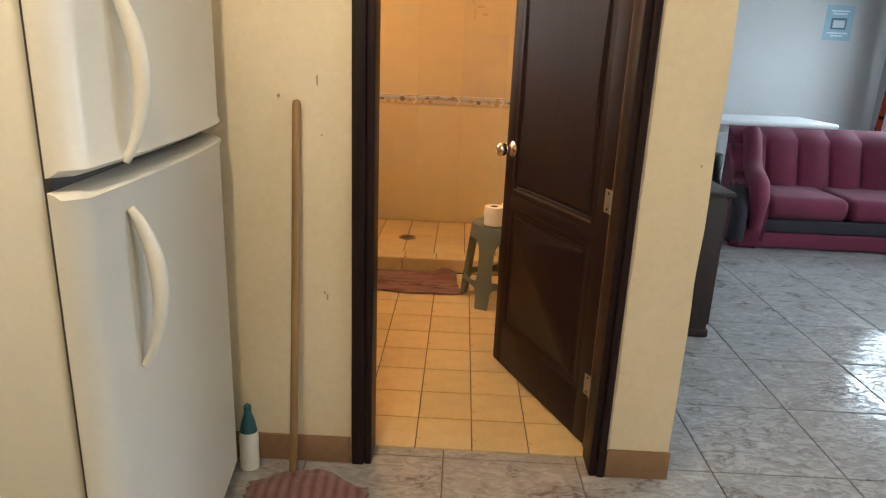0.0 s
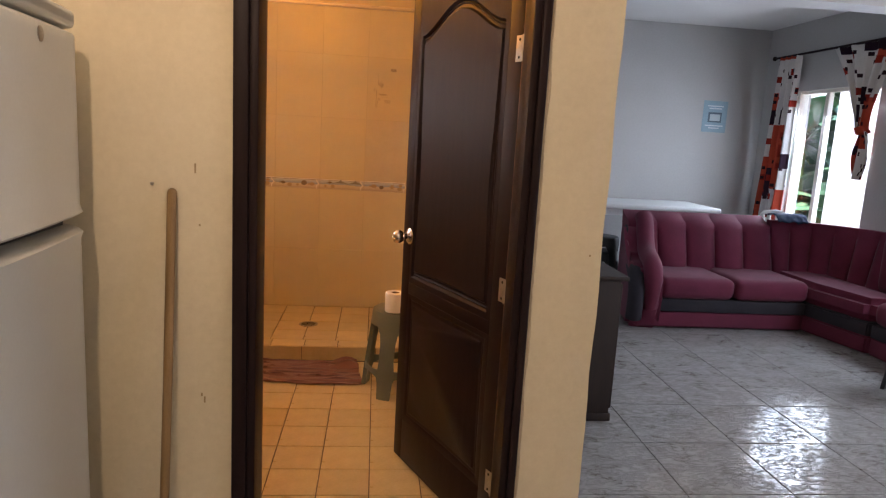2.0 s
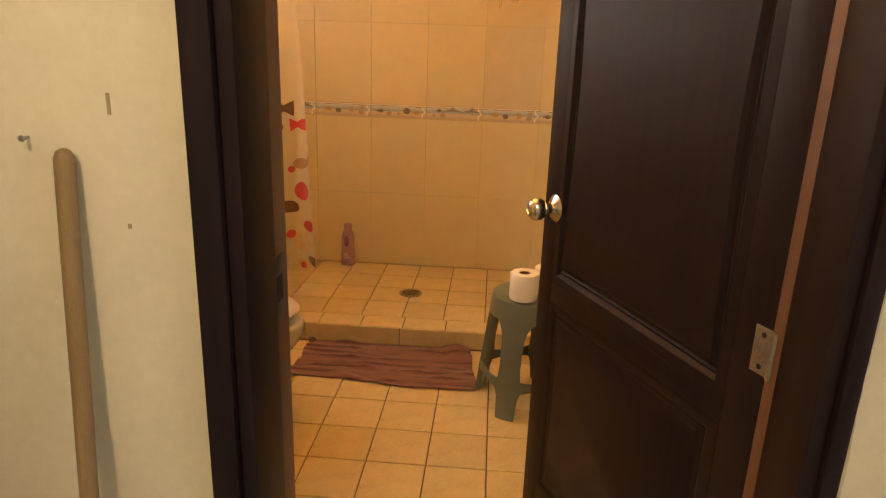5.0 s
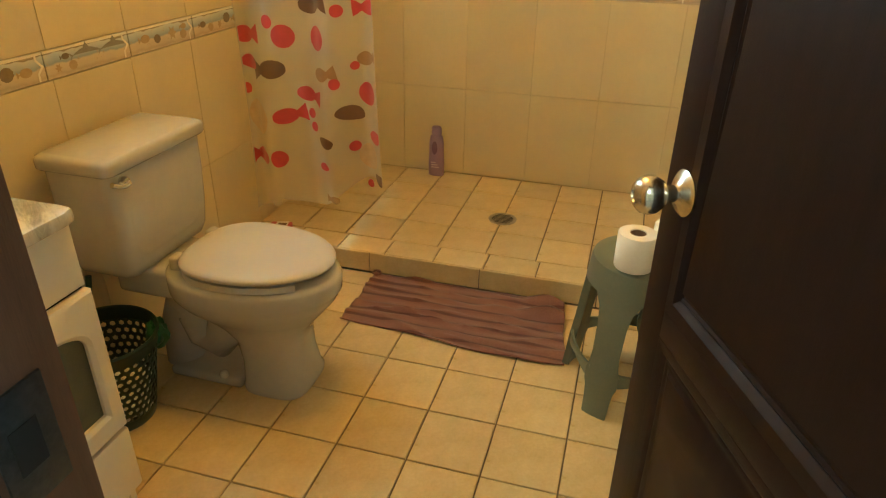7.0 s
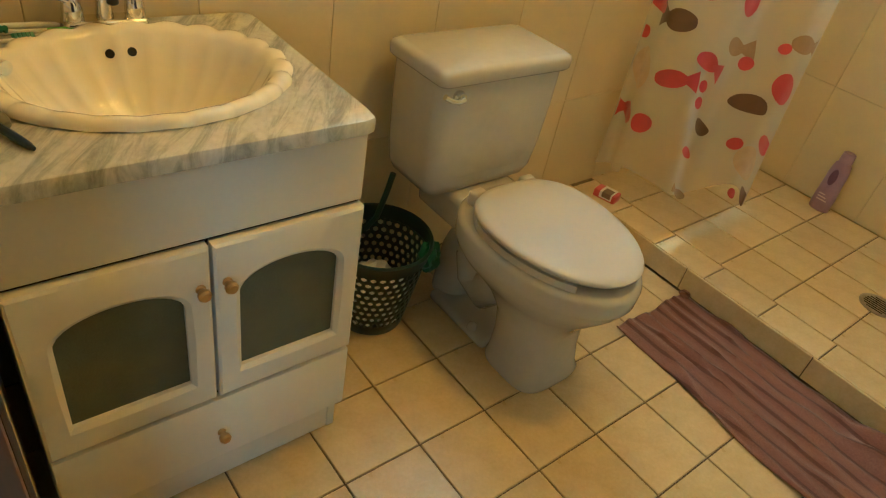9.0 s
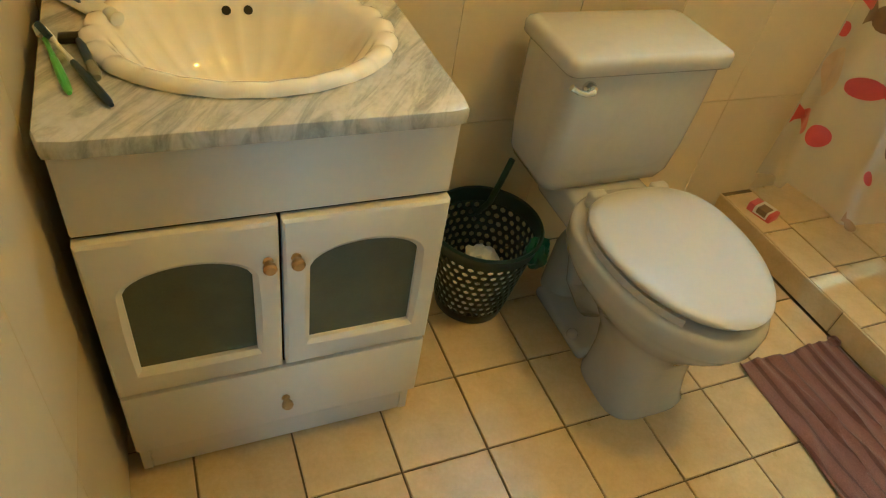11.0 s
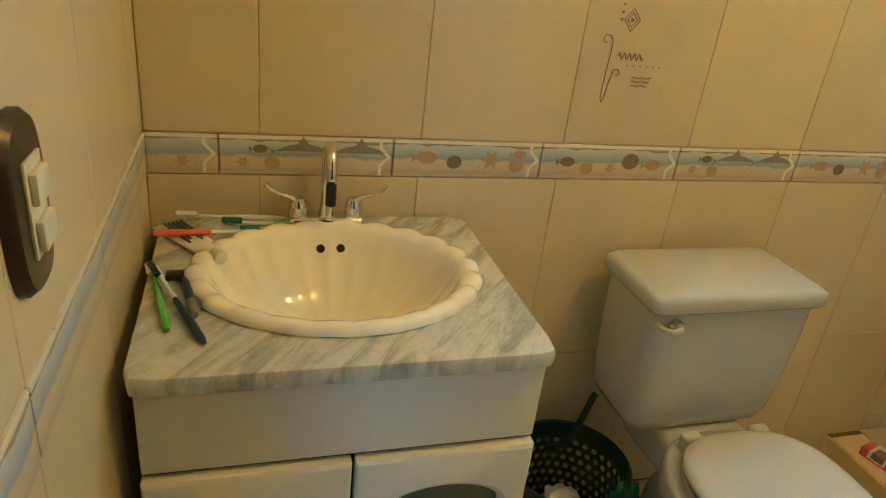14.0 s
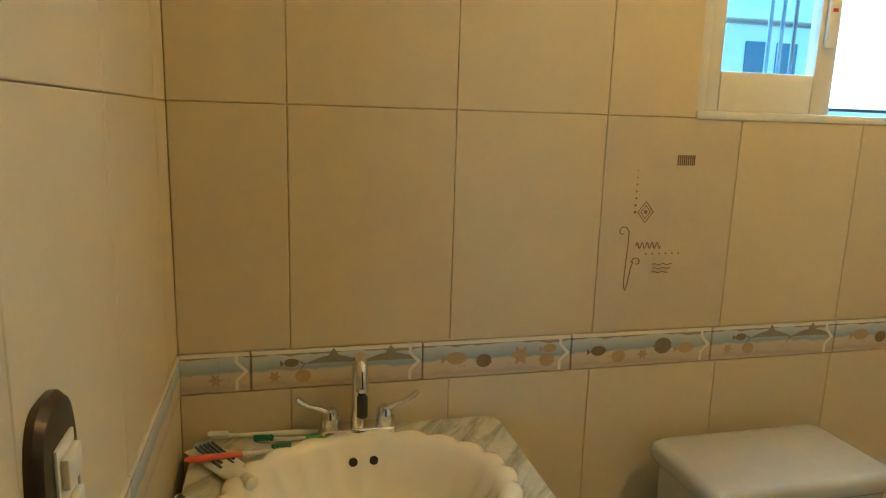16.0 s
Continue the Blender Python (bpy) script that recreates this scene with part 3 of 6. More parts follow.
toilet = thing("toilet", (0, 0, 0), "pale grey ceramic close-coupled toilet with the lid closed", "toilet")
b = bmesh.new()
loops = []
for z, x0, x1, hw, cy, sq in ((0.0, -0.372, -0.168, 0.112, -0.175, 3.6), (0.014, -0.374, -0.166, 0.113, -0.175, 3.6), (0.03, -0.370, -0.174, 0.106, -0.176, 3.6), (0.10, -0.370, -0.184, 0.100, -0.178, 3.4), (0.17, -0.385, -0.180, 0.100, -0.182, 3.0), (0.22, -0.43, -0.162, 0.110, -0.188, 2.5), (0.265, -0.475, -0.122, 0.138, -0.192, 2.2), (0.300, -0.52, -0.092, 0.164, -0.194, 2.0), (0.325, -0.545, -0.074, 0.176, -0.194, 2.0), (0.340, -0.55, -0.068, 0.180, -0.194, 2.0), (0.348, -0.55, -0.062, 0.183, -0.194, 2.0), (0.383, -0.55, -0.060, 0.185, -0.194, 2.0), (0.396, -0.55, -0.065, 0.181, -0.194, 2.0), (0.400, -0.545, -0.078, 0.170, -0.194, 2.0)):
    ring = []
    c = x0 + (x1 - x0) * (0.5 if sq > 2.7 else 0.42)
    for i in range(56):
        a = 2 * math.pi * i / 56
        ca, sa = math.cos(a), math.sin(a)
        e = sq if ca >= 0 else max(2.6, sq)
        px, py = math.copysign(abs(ca) ** (2 / e), ca), math.copysign(abs(sa) ** (2 / e), sa)
        ring.append((c + px * ((x1 - c) if ca >= 0 else (c - x0)), cy + hw * py, z))
    loops.append(ring)
rings(b, loops)
part("bowl", b, ceramic, toilet, angle=60)
part("foot", box_bm(-0.605, -0.36, TY - 0.085, TY + 0.085, 0.0, 0.034, bevel=0.014, segs=3), ceramic, toilet)
b = bmesh.new()
tube(b, [(-0.40, TY, 0.26), (-0.43, TY, 0.17), (-0.47, TY, 0.11), (-0.51, TY, 0.13), (-0.535, TY, 0.21), (-0.57, TY, 0.24), (-0.60, TY, 0.16), (-0.60, TY, 0.02)], [0.075, 0.066, 0.060, 0.060, 0.062, 0.06, 0.055, 0.062], 18)
part("trapway", b, ceramic, toilet, angle=70)
part("shelf", box_bm(-0.70, -0.46, TY - 0.115, TY + 0.105, 0.30, 0.396, bevel=0.02, segs=3), ceramic, toilet)
for s in (-1, 1):
    b = bmesh.new()
    lathe(b, [(0.014, 0.032), (0.015, 0.038), (0.012, 0.048), (0.006, 0.053), (0.0, 0.054)], 14, Matrix.Translation((-0.42, TY + s * 0.075, 0)))
    part("bolt_cap", b, ceramic, toilet)


def u_ring(b, z0, z1, outer, inner, skip):
    """A ring of egg section, open at the front over the given half angle."""
    n = len(outer)
    keep = [i for i in range(n) if skip < i < n - skip]
    sec = [[(outer[i][0], outer[i][1], z0), (outer[i][0], outer[i][1], z1), (inner[i][0], inner[i][1], z1), (inner[i][0], inner[i][1], z0)] for i in keep]
    rings(b, sec)


b = bmesh.new()
u_ring(b, 0.402, 0.420, egg(-0.50, -0.074, 0.172, 64, 2.4), egg(-0.44, -0.150, 0.105, 64, 2.4), 6)
bmesh.ops.bevel(b, geom=[e for e in b.edges if e.calc_face_angle(0) > 1.0], offset=0.005, segments=2, affect="EDGES")
part("seat", b, seat_plastic, toilet, angle=50)
part("lid", egg_loft([(0.424, -0.492, -0.084, 0.166), (0.4265, -0.496, -0.078, 0.171), (0.434, -0.498, -0.075, 0.174), (0.440, -0.495, -0.080, 0.170), (0.443, -0.485, -0.10, 0.154), (0.4445, -0.46, -0.14, 0.12)], 64, 2.66), seat_plastic, toilet, angle=60)
for s in (-0.085, 0.085):
    part("hinge", box_bm(-0.516, -0.488, TY + s - 0.022, TY + s + 0.022, 0.398, 0.438, bevel=0.008, segs=3), seat_plastic, toilet)


def loft_box(b, levels, r=0.03, n=7):
    """Rounded rectangular sections (z, x0, x1, y0, y1)."""
    loops = []
    for z, x0, x1, y0, y1 in levels:
        ring = []
        for cx, cy, a0 in ((x1 - r, y1 - r, 0), (x0 + r, y1 - r, 90), (x0 + r, y0 + r, 180), (x1 - r, y0 + r, 270)):
            ring += [(cx + r * math.cos(radians(a0 + 90 * k / (n - 1))), cy + r * math.sin(radians(a0 + 90 * k / (n - 1))), z) for k in range(n)]
        loops.append(ring)
    rings(b, loops)


b = bmesh.new()
loft_box(b, [(0.397, -0.735, -0.575, -0.375, -0.085), (0.405, -0.742, -0.560, -0.392, -0.068), (0.43, -0.745, -0.553, -0.403, -0.055), (0.50, -0.747, -0.548, -0.410, -0.047), (0.60, -0.748, -0.545, -0.415, -0.042), (0.695, -0.748, -0.545, -0.417, -0.040)], 0.032)
tank = part("tank", b, ceramic, toilet, angle=60)
b = bmesh.new()
loft_box(b, [(0.696, -0.752, -0.538, -0.422, -0.034), (0.702, -0.756, -0.533, -0.427, -0.030), (0.722, -0.756, -0.532, -0.428, -0.029), (0.731, -0.753, -0.536, -0.424, -0.033), (0.736, -0.744, -0.546, -0.412, -0.045)], 0.022)
tank_lid = part("tank_lid", b, ceramic, toilet, angle=60)
c = (-0.228, 0.545)
an = angles_for(c, [(-0.372, -0.086, 0.445, 0.632)], 72)
rim = [polar(round_rect(-0.372, -0.086, 0.445, 0.632, 0.055), c, a) for a in an]
b = loops_bm(Matrix.Translation((-0.5525, 0, 0)) @ LEFT_FACE, [(rim, -0.012), (rim, 0.0005), (shrunk(rim, c, 0.006), 0.0018), (shrunk(rim, c, 0.014), 0.0021)], True)
for v in b.verts:
    v.co.x += 0.045 * (v.co.z - 0.445) - 0.09 * max(0.0, v.co.z - 0.53) ** 1.5
front_panel = part("front_panel", b, ceramic, tank, angle=60)
b = bmesh.new()
lathe(b, [(0.0, 0), (0.014, 0), (0.0155, 0.006), (0.012, 0.017), (0.0, 0.019)], 18, Matrix.Translation((-0.545, -0.372, 0.672)) @ Matrix.Rotation(radians(90), 4, "Y"))
tube(b, [(-0.529, -0.368, 0.670), (-0.526, -0.384, 0.668), (-0.527, -0.402, 0.673), (-0.530, -0.420, 0.683)], [0.0085, 0.0065, 0.006, 0.007], 12)
flush_lever = part("flush_lever", b, chrome, toilet, "chrome flush lever")
for o in (tank, tank_lid, front_panel, flush_lever):
    o.data.transform(Matrix.Translation((-0.006, -0.213, 0.397)) @ Matrix.Diagonal((1, 1.035, 1.022, 1)) @ Matrix.Translation((0, 0.228, -0.397)))
b = bmesh.new()
tube(b, [(-0.70, -0.395, 0.40), (-0.70, -0.41, 0.34), (-0.715, -0.42, 0.26), (-0.75, -0.425, 0.20), (-0.79, -0.425, 0.18)], 0.008, 10)
part("supply_hose", b, surface("dark_green_hose", (0.012, 0.045, 0.03), (0.02, 0.07, 0.045), 20, 90, 0.4, relief=0.05), toilet, "dark green water hose")
b = bmesh.new()
lathe(b, [(0.014, 0), (0.014, 0.03), (0.009, 0.032), (0.009, 0.05), (0.0, 0.05)], 12, Matrix.Translation((-0.797, -0.425, 0.18)) @ Matrix.Rotation(radians(90), 4, "Y"))
part("valve", b, worn_steel, toilet, "dull metal stop valve")
# ---- bathroom loose things ----
basket_plastic = surface("teal_basket_plastic", (0.006, 0.024, 0.024), (0.011, 0.038, 0.037), 10, 90, 0.35, relief=0.05)
stool_plastic = surface("grey_green_stool_plastic", (0.115, 0.135, 0.105), (0.145, 0.165, 0.130), 8, 120, 0.38, relief=0.06)
paper_white = surface("tissue_paper", (0.74, 0.72, 0.68), (0.82, 0.80, 0.76), 20, 180, 0.9, relief=0.3)
card_brown = surface("brown_card", (0.16, 0.10, 0.06), (0.22, 0.14, 0.09), 20, 180, 0.9, relief=0.2)


def stripes_cloth(name, c1, c2, c3, scale, axis="Y", rough=0.95):
    m, t, b = nodes_of(name, rough, 0, 0.1)
    co = t.nodes.new("ShaderNodeTexCoord").outputs["Object"]
    w = t.nodes.new("ShaderNodeTexWave")
    w.wave_type, w.bands_direction = "BANDS", axis
    w.inputs["Scale"].default_value, w.inputs["Distortion"].default_value, w.inputs["Detail"].default_value = scale, 0.8, 2.0
    t.links.new(co, w.inputs["Vector"])
    fine = noise_node(t, 260, 3, 0.6, co)
    col = ramp(t, w.outputs["Fac"], [(0.0, c3), (0.07, c3), (0.16, c1), (1.0, c2)])
    col = mix(t, "MULTIPLY", col, ramp(t, fine.outputs[0], [(0.3, (0.62, 0.62, 0.62)), (0.7, (1, 1, 1))]), 0.8)
    t.links.new(col, b.inputs["Base Color"])
    b.inputs["Sheen Weight"].default_value = 0.3
    bump(t, b, fine.outputs[0], 0.6, 0.003)
    return m


towel_cloth = stripes_cloth("mauve_striped_towel", (0.215, 0.110, 0.092), (0.265, 0.140, 0.115), (0.125, 0.058, 0.054), 6.5)

# waste basket: perforated tapering wall
BX, BY = -0.630, -0.468


def basket_ring(h):
    return 0.092 + 0.046 * h / 0.27


def basket_wall():
    b = bmesh.new()
    cols, rows_n, z0, z1 = 34, 9, 0.035, 0.235
    dz = (z1 - z0) / rows_n

    def at(u, z):
        r = basket_ring(z)
        return b.verts.new((BX + r * math.cos(u), BY + r * math.sin(u), z))
    for j in range(rows_n):
        for i in range(cols):
            u0 = 2 * math.pi * (i + 0.5 * (j % 2)) / cols
            du = 2 * math.pi / cols
            za, zb = z0 + j * dz, z0 + (j + 1) * dz
            o = [at(u0, za), at(u0 + du / 2, za), at(u0 + du, za), at(u0 + du, zb), at(u0 + du / 2, zb), at(u0, zb)]
            k = [at(u0 + du * 0.2, za + dz * 0.32), at(u0 + du * 0.5, za + dz * 0.14), at(u0 + du * 0.8, za + dz * 0.32), at(u0 + du * 0.8, za + dz * 0.68), at(u0 + du * 0.5, za + dz * 0.86), at(u0 + du * 0.2, za + dz * 0.68)]
            for s in range(6):
                b.faces.new((o[s], o[(s + 1) % 6], k[(s + 1) % 6], k[s]))
    bmesh.ops.remove_doubles(b, verts=b.verts[:], dist=0.0006)
    return b


basket = thing("waste_basket", (0, 0, 0), "dark teal perforated plastic waste basket beside the toilet", "waste basket")
wall = part("mesh_wall", basket_wall(), basket_plastic, basket, angle=80)
sol = wall.modifiers.new("thickness", "SOLIDIFY")
sol.thickness = 0.0025
b = bmesh.new()
lathe(b, [(0.0, 0.0), (0.088, 0.0), (0.092, 0.004), (basket_ring(0.036), 0.036), (basket_ring(0.036) - 0.003, 0.036), (0.088, 0.006), (0.0, 0.005)], 40, Matrix.Translation((BX, BY, 0)))
part("bottom", b, basket_plastic, basket)
b = bmesh.new()
r = basket_ring(0.25)
lathe(b, [(r - 0.003, 0.234), (r, 0.234), (r + 0.001, 0.25), (r + 0.006, 0.262), (r + 0.009, 0.271), (r + 0.005, 0.277), (r, 0.274), (r - 0.003, 0.262), (r - 0.003, 0.234)], 44, Matrix.Translation((BX, BY, 0)), False)
part("rim", b, basket_plastic, basket)


def crumpled(place, size, seed, flat=0.7):
    b = bmesh.new()
    bmesh.ops.create_icosphere(b, subdivisions=3, radius=size)
    for v in b.verts:
        d = noise.noise(v.co * (2.2 / size) + Vector((seed, 0, 0)))
        v.co *= 1 + 0.45 * d
        v.co.z *= flat
        v.co += Vector(place)
    return b


for k in range(7):
    a, high = 2.4 * k - 0.9, k // 4
    spot = (BX + 0.050 * math.cos(a), BY + 0.050 * math.sin(a), 0.050 + 0.048 * high)
    tagged(part("crumpled_paper", crumpled(spot, 0.046, k, 0.85), paper_white), "crumpled white toilet paper inside the waste basket", "paper", "papers in the basket")
b = crumpled((-0.555, -0.352, 0.215), 0.030, 9, 1.5)
tagged(part("plastic_bag", b, surface("green_bag_film", (0.01, 0.09, 0.055), (0.02, 0.13, 0.08), 20, 120, 0.3, relief=0.3)), "crumpled green plastic bag on the basket rim", "bag")


# floor towel used as a mat
def towel_mesh():
    b = bmesh.new()
    nu, nv = 90, 40
    loops = []
    for i in range(nu + 1):
        u = i / nu
        row = []
        for j in range(nv + 1):
            v = j / nv
            x = -0.232 + 0.785 * u - 0.045 * u * v + 0.010 * noise.noise((3 * v, 1.3 * u, 4))
            y0 = 0.135 + 0.018 * math.sin(5 * u + 1) - 0.012 * u
            y1 = 0.488 + 0.016 * noise.noise((6 * u, 2, 7))
            y = y0 + (y1 - y0) * v
            ridge = abs(noise.noise((u * 2.2 + 0.5 * v, v * 7.0, 3)))
            z = 0.006 + 0.040 * max(0.0, 0.22 - ridge) + 0.007 * noise.noise((7 * u, 14 * v, 0.5))
            bunch = max(0.0, 1 - math.hypot((u - 0.93) / 0.16, (v - 0.80) / 0.30))
            z += bunch * (0.030 + 0.022 * math.sin(26 * v + 9 * u))
            crease = max(0.0, 1 - abs(v - 0.26 - 0.06 * math.sin(6 * u)) / 0.035) * max(0, 1 - abs(u - 0.28) / 0.28)
            z += 0.026 * crease
            row.append((x, y, max(0.004, z)))
        loops.append(row)
    rings(b, loops, False, False)
    return b


towel = tagged(part("floor_towel", towel_mesh(), towel_cloth, angle=80), "mauve striped towel laid crumpled on the tiles as a mat", "towel")
sol = towel.modifiers.new("thickness", "SOLIDIFY")
sol.thickness, sol.offset = 0.004, -1
b = crumpled((-0.222, 0.483, 0.012), 0.018, 3, 0.6)
part("knotted_corner", b, towel_cloth, towel)


# moulded plastic stool
def stool(place, turn, label, group):
    s = thing("plastic_stool", place, label, "stool", group, turn=turn)
    b = bmesh.new()
    lathe(b, [(0.0, 0.452), (0.10, 0.452), (0.128, 0.450), (0.139, 0.443), (0.143, 0.430), (0.147, 0.395), (0.150, 0.370), (0.146, 0.370), (0.140, 0.395), (0.136, 0.430), (0.0, 0.440)], 48)
    part("seat", b, stool_plastic, s)
    for k in range(4):
        a = math.pi / 2 * k
        b = bmesh.new()
        loops = []
        for z, r, half in ((0.385, 0.146, 0.086), (0.362, 0.150, 0.066), (0.335, 0.153, 0.050), (0.29, 0.159, 0.043), (0.20, 0.170, 0.041), (0.155, 0.176, 0.046), (0.140, 0.178, 0.052), (0.105, 0.182, 0.050), (0.085, 0.185, 0.043), (0.05, 0.189, 0.040), (0.006, 0.195, 0.038), (0.0, 0.196, 0.036)):
            w = half / r
            ring = [(r * math.cos(a - w + 2 * w * i / 6), r * math.sin(a - w + 2 * w * i / 6), z) for i in range(7)]
            ring += [((r - 0.022) * math.cos(a + w * 0.9 - 1.8 * w * i / 6), (r - 0.022) * math.sin(a + w * 0.9 - 1.8 * w * i / 6), z) for i in range(7)]
            loops.append(ring)
        rings(b, loops)
        part("leg", b, stool_plastic, s, angle=50)
        b = bmesh.new()
        loops = []
        for i in range(9):
            f = i / 8
            aa = a + 0.22 + (math.pi / 2 - 0.44) * f
            sag = 0.022 * math.sin(math.pi * f)
            r = 0.178
            chord = r * (1 - 0.10 * math.sin(math.pi * f))
            zt, zb = 0.152 - 0.6 * sag, 0.104 + 0.4 * sag
            loops.append([(chord * math.cos(aa), chord * math.sin(aa), zb), (chord * math.cos(aa), chord * math.sin(aa), zt), ((chord - 0.008) * math.cos(aa), (chord - 0.008) * math.sin(aa), zt), ((chord - 0.008) * math.cos(aa), (chord - 0.008) * math.sin(aa), zb)])
        rings(b, loops)
        part("stretcher", b, stool_plastic, s)
    return s


bath_stool = stool((0.735, 0.095, 0.0), 247, "grey-green moulded plastic stool beside the towel", "plastic stools")


def paper_roll(place, label):
    r = thing("toilet_roll", place, label, "toilet roll", "toilet rolls")
    b = bmesh.new()
    lathe(b, [(0.022, 0.0), (0.050, 0.0), (0.052, 0.004), (0.052, 0.096), (0.050, 0.099), (0.022, 0.099), (0.0215, 0.05), (0.022, 0.0)], 36, cap=False)
    part("paper", b, paper_white, r)
    b = bmesh.new()
    lathe(b, [(0.0205, 0.002), (0.0205, 0.097), (0.0185, 0.097), (0.0185, 0.002), (0.0205, 0.002)], 24, cap=False)
    part("core", b, card_brown, r, "brown card core")


paper_roll((0.705, 0.010, 0.453), "white toilet roll standing on the plastic stool")
paper_roll((0.798, 0.085, 0.453), "second white toilet roll on the plastic stool")

# shower curtain
curtain_film, _t, _b = nodes_of("milky_curtain_film", 0.35)
_b.inputs["Base Color"].default_value = (0.86, 0.80, 0.68, 1)
_tr = _t.nodes.new("ShaderNodeBsdfTransparent")
_tl = _t.nodes.new("ShaderNodeBsdfTranslucent")
_tl.inputs[0].default_value = (0.86, 0.80, 0.68, 1)
_m1, _m2 = _t.nodes.new("ShaderNodeMixShader"), _t.nodes.new("ShaderNodeMixShader")
_m1.inputs[0].default_value, _m2.inputs[0].default_value = 0.45, 0.50
_t.links.new(_b.outputs[0], _m1.inputs[1])
_t.links.new(_tl.outputs[0], _m1.inputs[2])
_t.links.new(_m1.outputs[0], _m2.inputs[1])
_t.links.new(_tr.outputs[0], _m2.inputs[2])
_t.links.new(_m2.outputs[0], _t.nodes["Material Output"].inputs[0])


def ink_film(name, c, alpha):
    m, t, b = nodes_of(name, 0.4)
    n = noise_node(t, 30, 3, 0.5)
    t.links.new(ramp(t, n.outputs[0], [(0.3, tuple(k * 0.85 for k in c)), (0.7, c)]), b.inputs["Base Color"])
    b.inputs["Alpha"].default_value = alpha
    return m


red_ink = ink_film("red_print", (0.52, 0.030, 0.055), 0.84)
brown_ink = ink_film("brown_print", (0.12, 0.055, 0.028), 0.82)
tan_ink = ink_film("tan_print", (0.40, 0.25, 0.12), 0.7)
pale_ink = ink_film("pale_print", (0.80, 0.62, 0.40), 0.6)


def drape(x, z):
    """The hanging film's depth at x and height z."""
    f = (x + 0.80) / 0.6
    return 0.585 + (0.032 + 0.014 * (1 - min(z, 1.2))) * math.sin(2 * math.pi * (2.6 * f + 0.12 * math.sin(3 * z))) + 0.008 * math.sin(23 * f + 2 * z)


def film_right(z):
    return -0.185 - 0.075 * min(1.0, z / 1.05) - 0.06 * max(0, (z - 1.05))


shower_curtain = thing("shower_curtain", (0, 0, 0), "translucent shower curtain printed with red and brown fish", "curtain")
b = bmesh.new()
loops = []
for i in range(81):
    f = i / 80
    col = []
    hem = 0.215 + 0.14 * f ** 2 + 0.035 * math.sin(9.5 * f) if f > 0.25 else 0.16 + 0.055 * f / 0.25 + 0.012 * f
    for j in range(41):
        z = hem + (2.03 - hem) * j / 40
        x = -0.795 + f * (film_right(z) + 0.795)
        col.append((x, drape(x, z), z))
    loops.append(col)
rings(b, loops, False, False)
film = part("film", b, curtain_film, shower_curtain, angle=90)


def printed(shape, x, z, size, material, turn=0.0):
    b = bmesh.new()
    ring = []
    n = 28
    for i in range(n):
        a = 2 * math.pi * i / n
        if shape == "disc":
            p = (math.cos(a), 1.12 * math.sin(a))
        elif shape == "dome":
            p = (math.cos(a), 0.85 * (math.sin(a) if math.sin(a) < 0 else 0.45 * math.sin(a)))
        else:
            px = math.cos(a)
            wide = 0.50 * math.sqrt(max(0.0, 1 - ((px - 0.3) / 0.72) ** 2)) if px > -0.36 else 0.12 + 0.75 * (-0.36 - px)
            p = (px, math.copysign(wide, math.sin(a)) if abs(math.sin(a)) > 1e-6 else 0.0)
        q = (p[0] * math.cos(turn) - p[1] * math.sin(turn), p[0] * math.sin(turn) + p[1] * math.cos(turn))
        ring.append(q)
    prev = None
    mid = None
    for k in (0.0, 0.35, 0.7, 1.0):
        pts = []
        for q in ring:
            px, pz = x + q[0] * k * size, z + q[1] * k * size
            px = min(max(px, -0.79), film_right(pz) - 0.002)
            pts.append((px, drape(px, pz) - 0.0022, pz))
        if k == 0.0:
            mid = b.verts.new(pts[0])
            continue
        vs = [b.verts.new(p) for p in pts]
        for i in range(n):
            if prev is None:
                b.faces.new((mid, vs[i], vs[(i + 1) % n]))
            else:
                b.faces.new((prev[i], prev[(i + 1) % n], vs[(i + 1) % n], vs[i]))
        prev = vs
    part("fish_print" if shape == "fish" else "dot_print", b, material, film, angle=90)


for shape, ink, spots in (
        ("disc", red_ink, ((-0.64, 0.92, 0.021), (-0.59, 0.87, 0.037), (-0.46, 0.87, 0.038), (-0.37, 0.97, 0.019), (-0.785, 0.66, 0.019), (-0.39, 0.72, 0.018), (-0.285, 0.68, 0.038), (-0.51, 0.59, 0.017), (-0.50, 0.54, 0.017), (-0.34, 0.48, 0.018), (-0.29, 0.325, 0.015), (-0.64, 0.41, 0.030), (-0.33, 0.78, 0.014))),
        ("fish", red_ink, ((-0.75, 0.865, 0.062), (-0.28, 0.98, 0.05), (-0.51, 0.66, 0.055), (-0.59, 0.58, 0.06), (-0.235, 0.53, 0.05), (-0.745, 0.40, 0.065))),
        ("dome", red_ink, ((-0.455, 0.39, 0.026), (-0.755, 0.755, 0.042))),
        ("fish", brown_ink, ((-0.66, 0.75, 0.068), (-0.47, 0.985, 0.066), (-0.72, 1.02, 0.05), (-0.37, 1.05, 0.06))),
        ("dome", brown_ink, ((-0.35, 0.60, 0.045), (-0.44, 0.50, 0.035), (-0.225, 0.375, 0.035))),
        ("fish", tan_ink, ((-0.43, 0.75, 0.05), (-0.275, 0.81, 0.05), (-0.42, 0.27, 0.03))),
        ("disc", pale_ink, ((-0.285, 0.44, 0.045), (-0.73, 0.56, 0.06)))):
    for x, z, size in spots:
        printed(shape, x, z, size, ink, random.uniform(-0.25, 0.25) + (math.pi if int(x * 100) % 2 else 0.0))
b = bmesh.new()
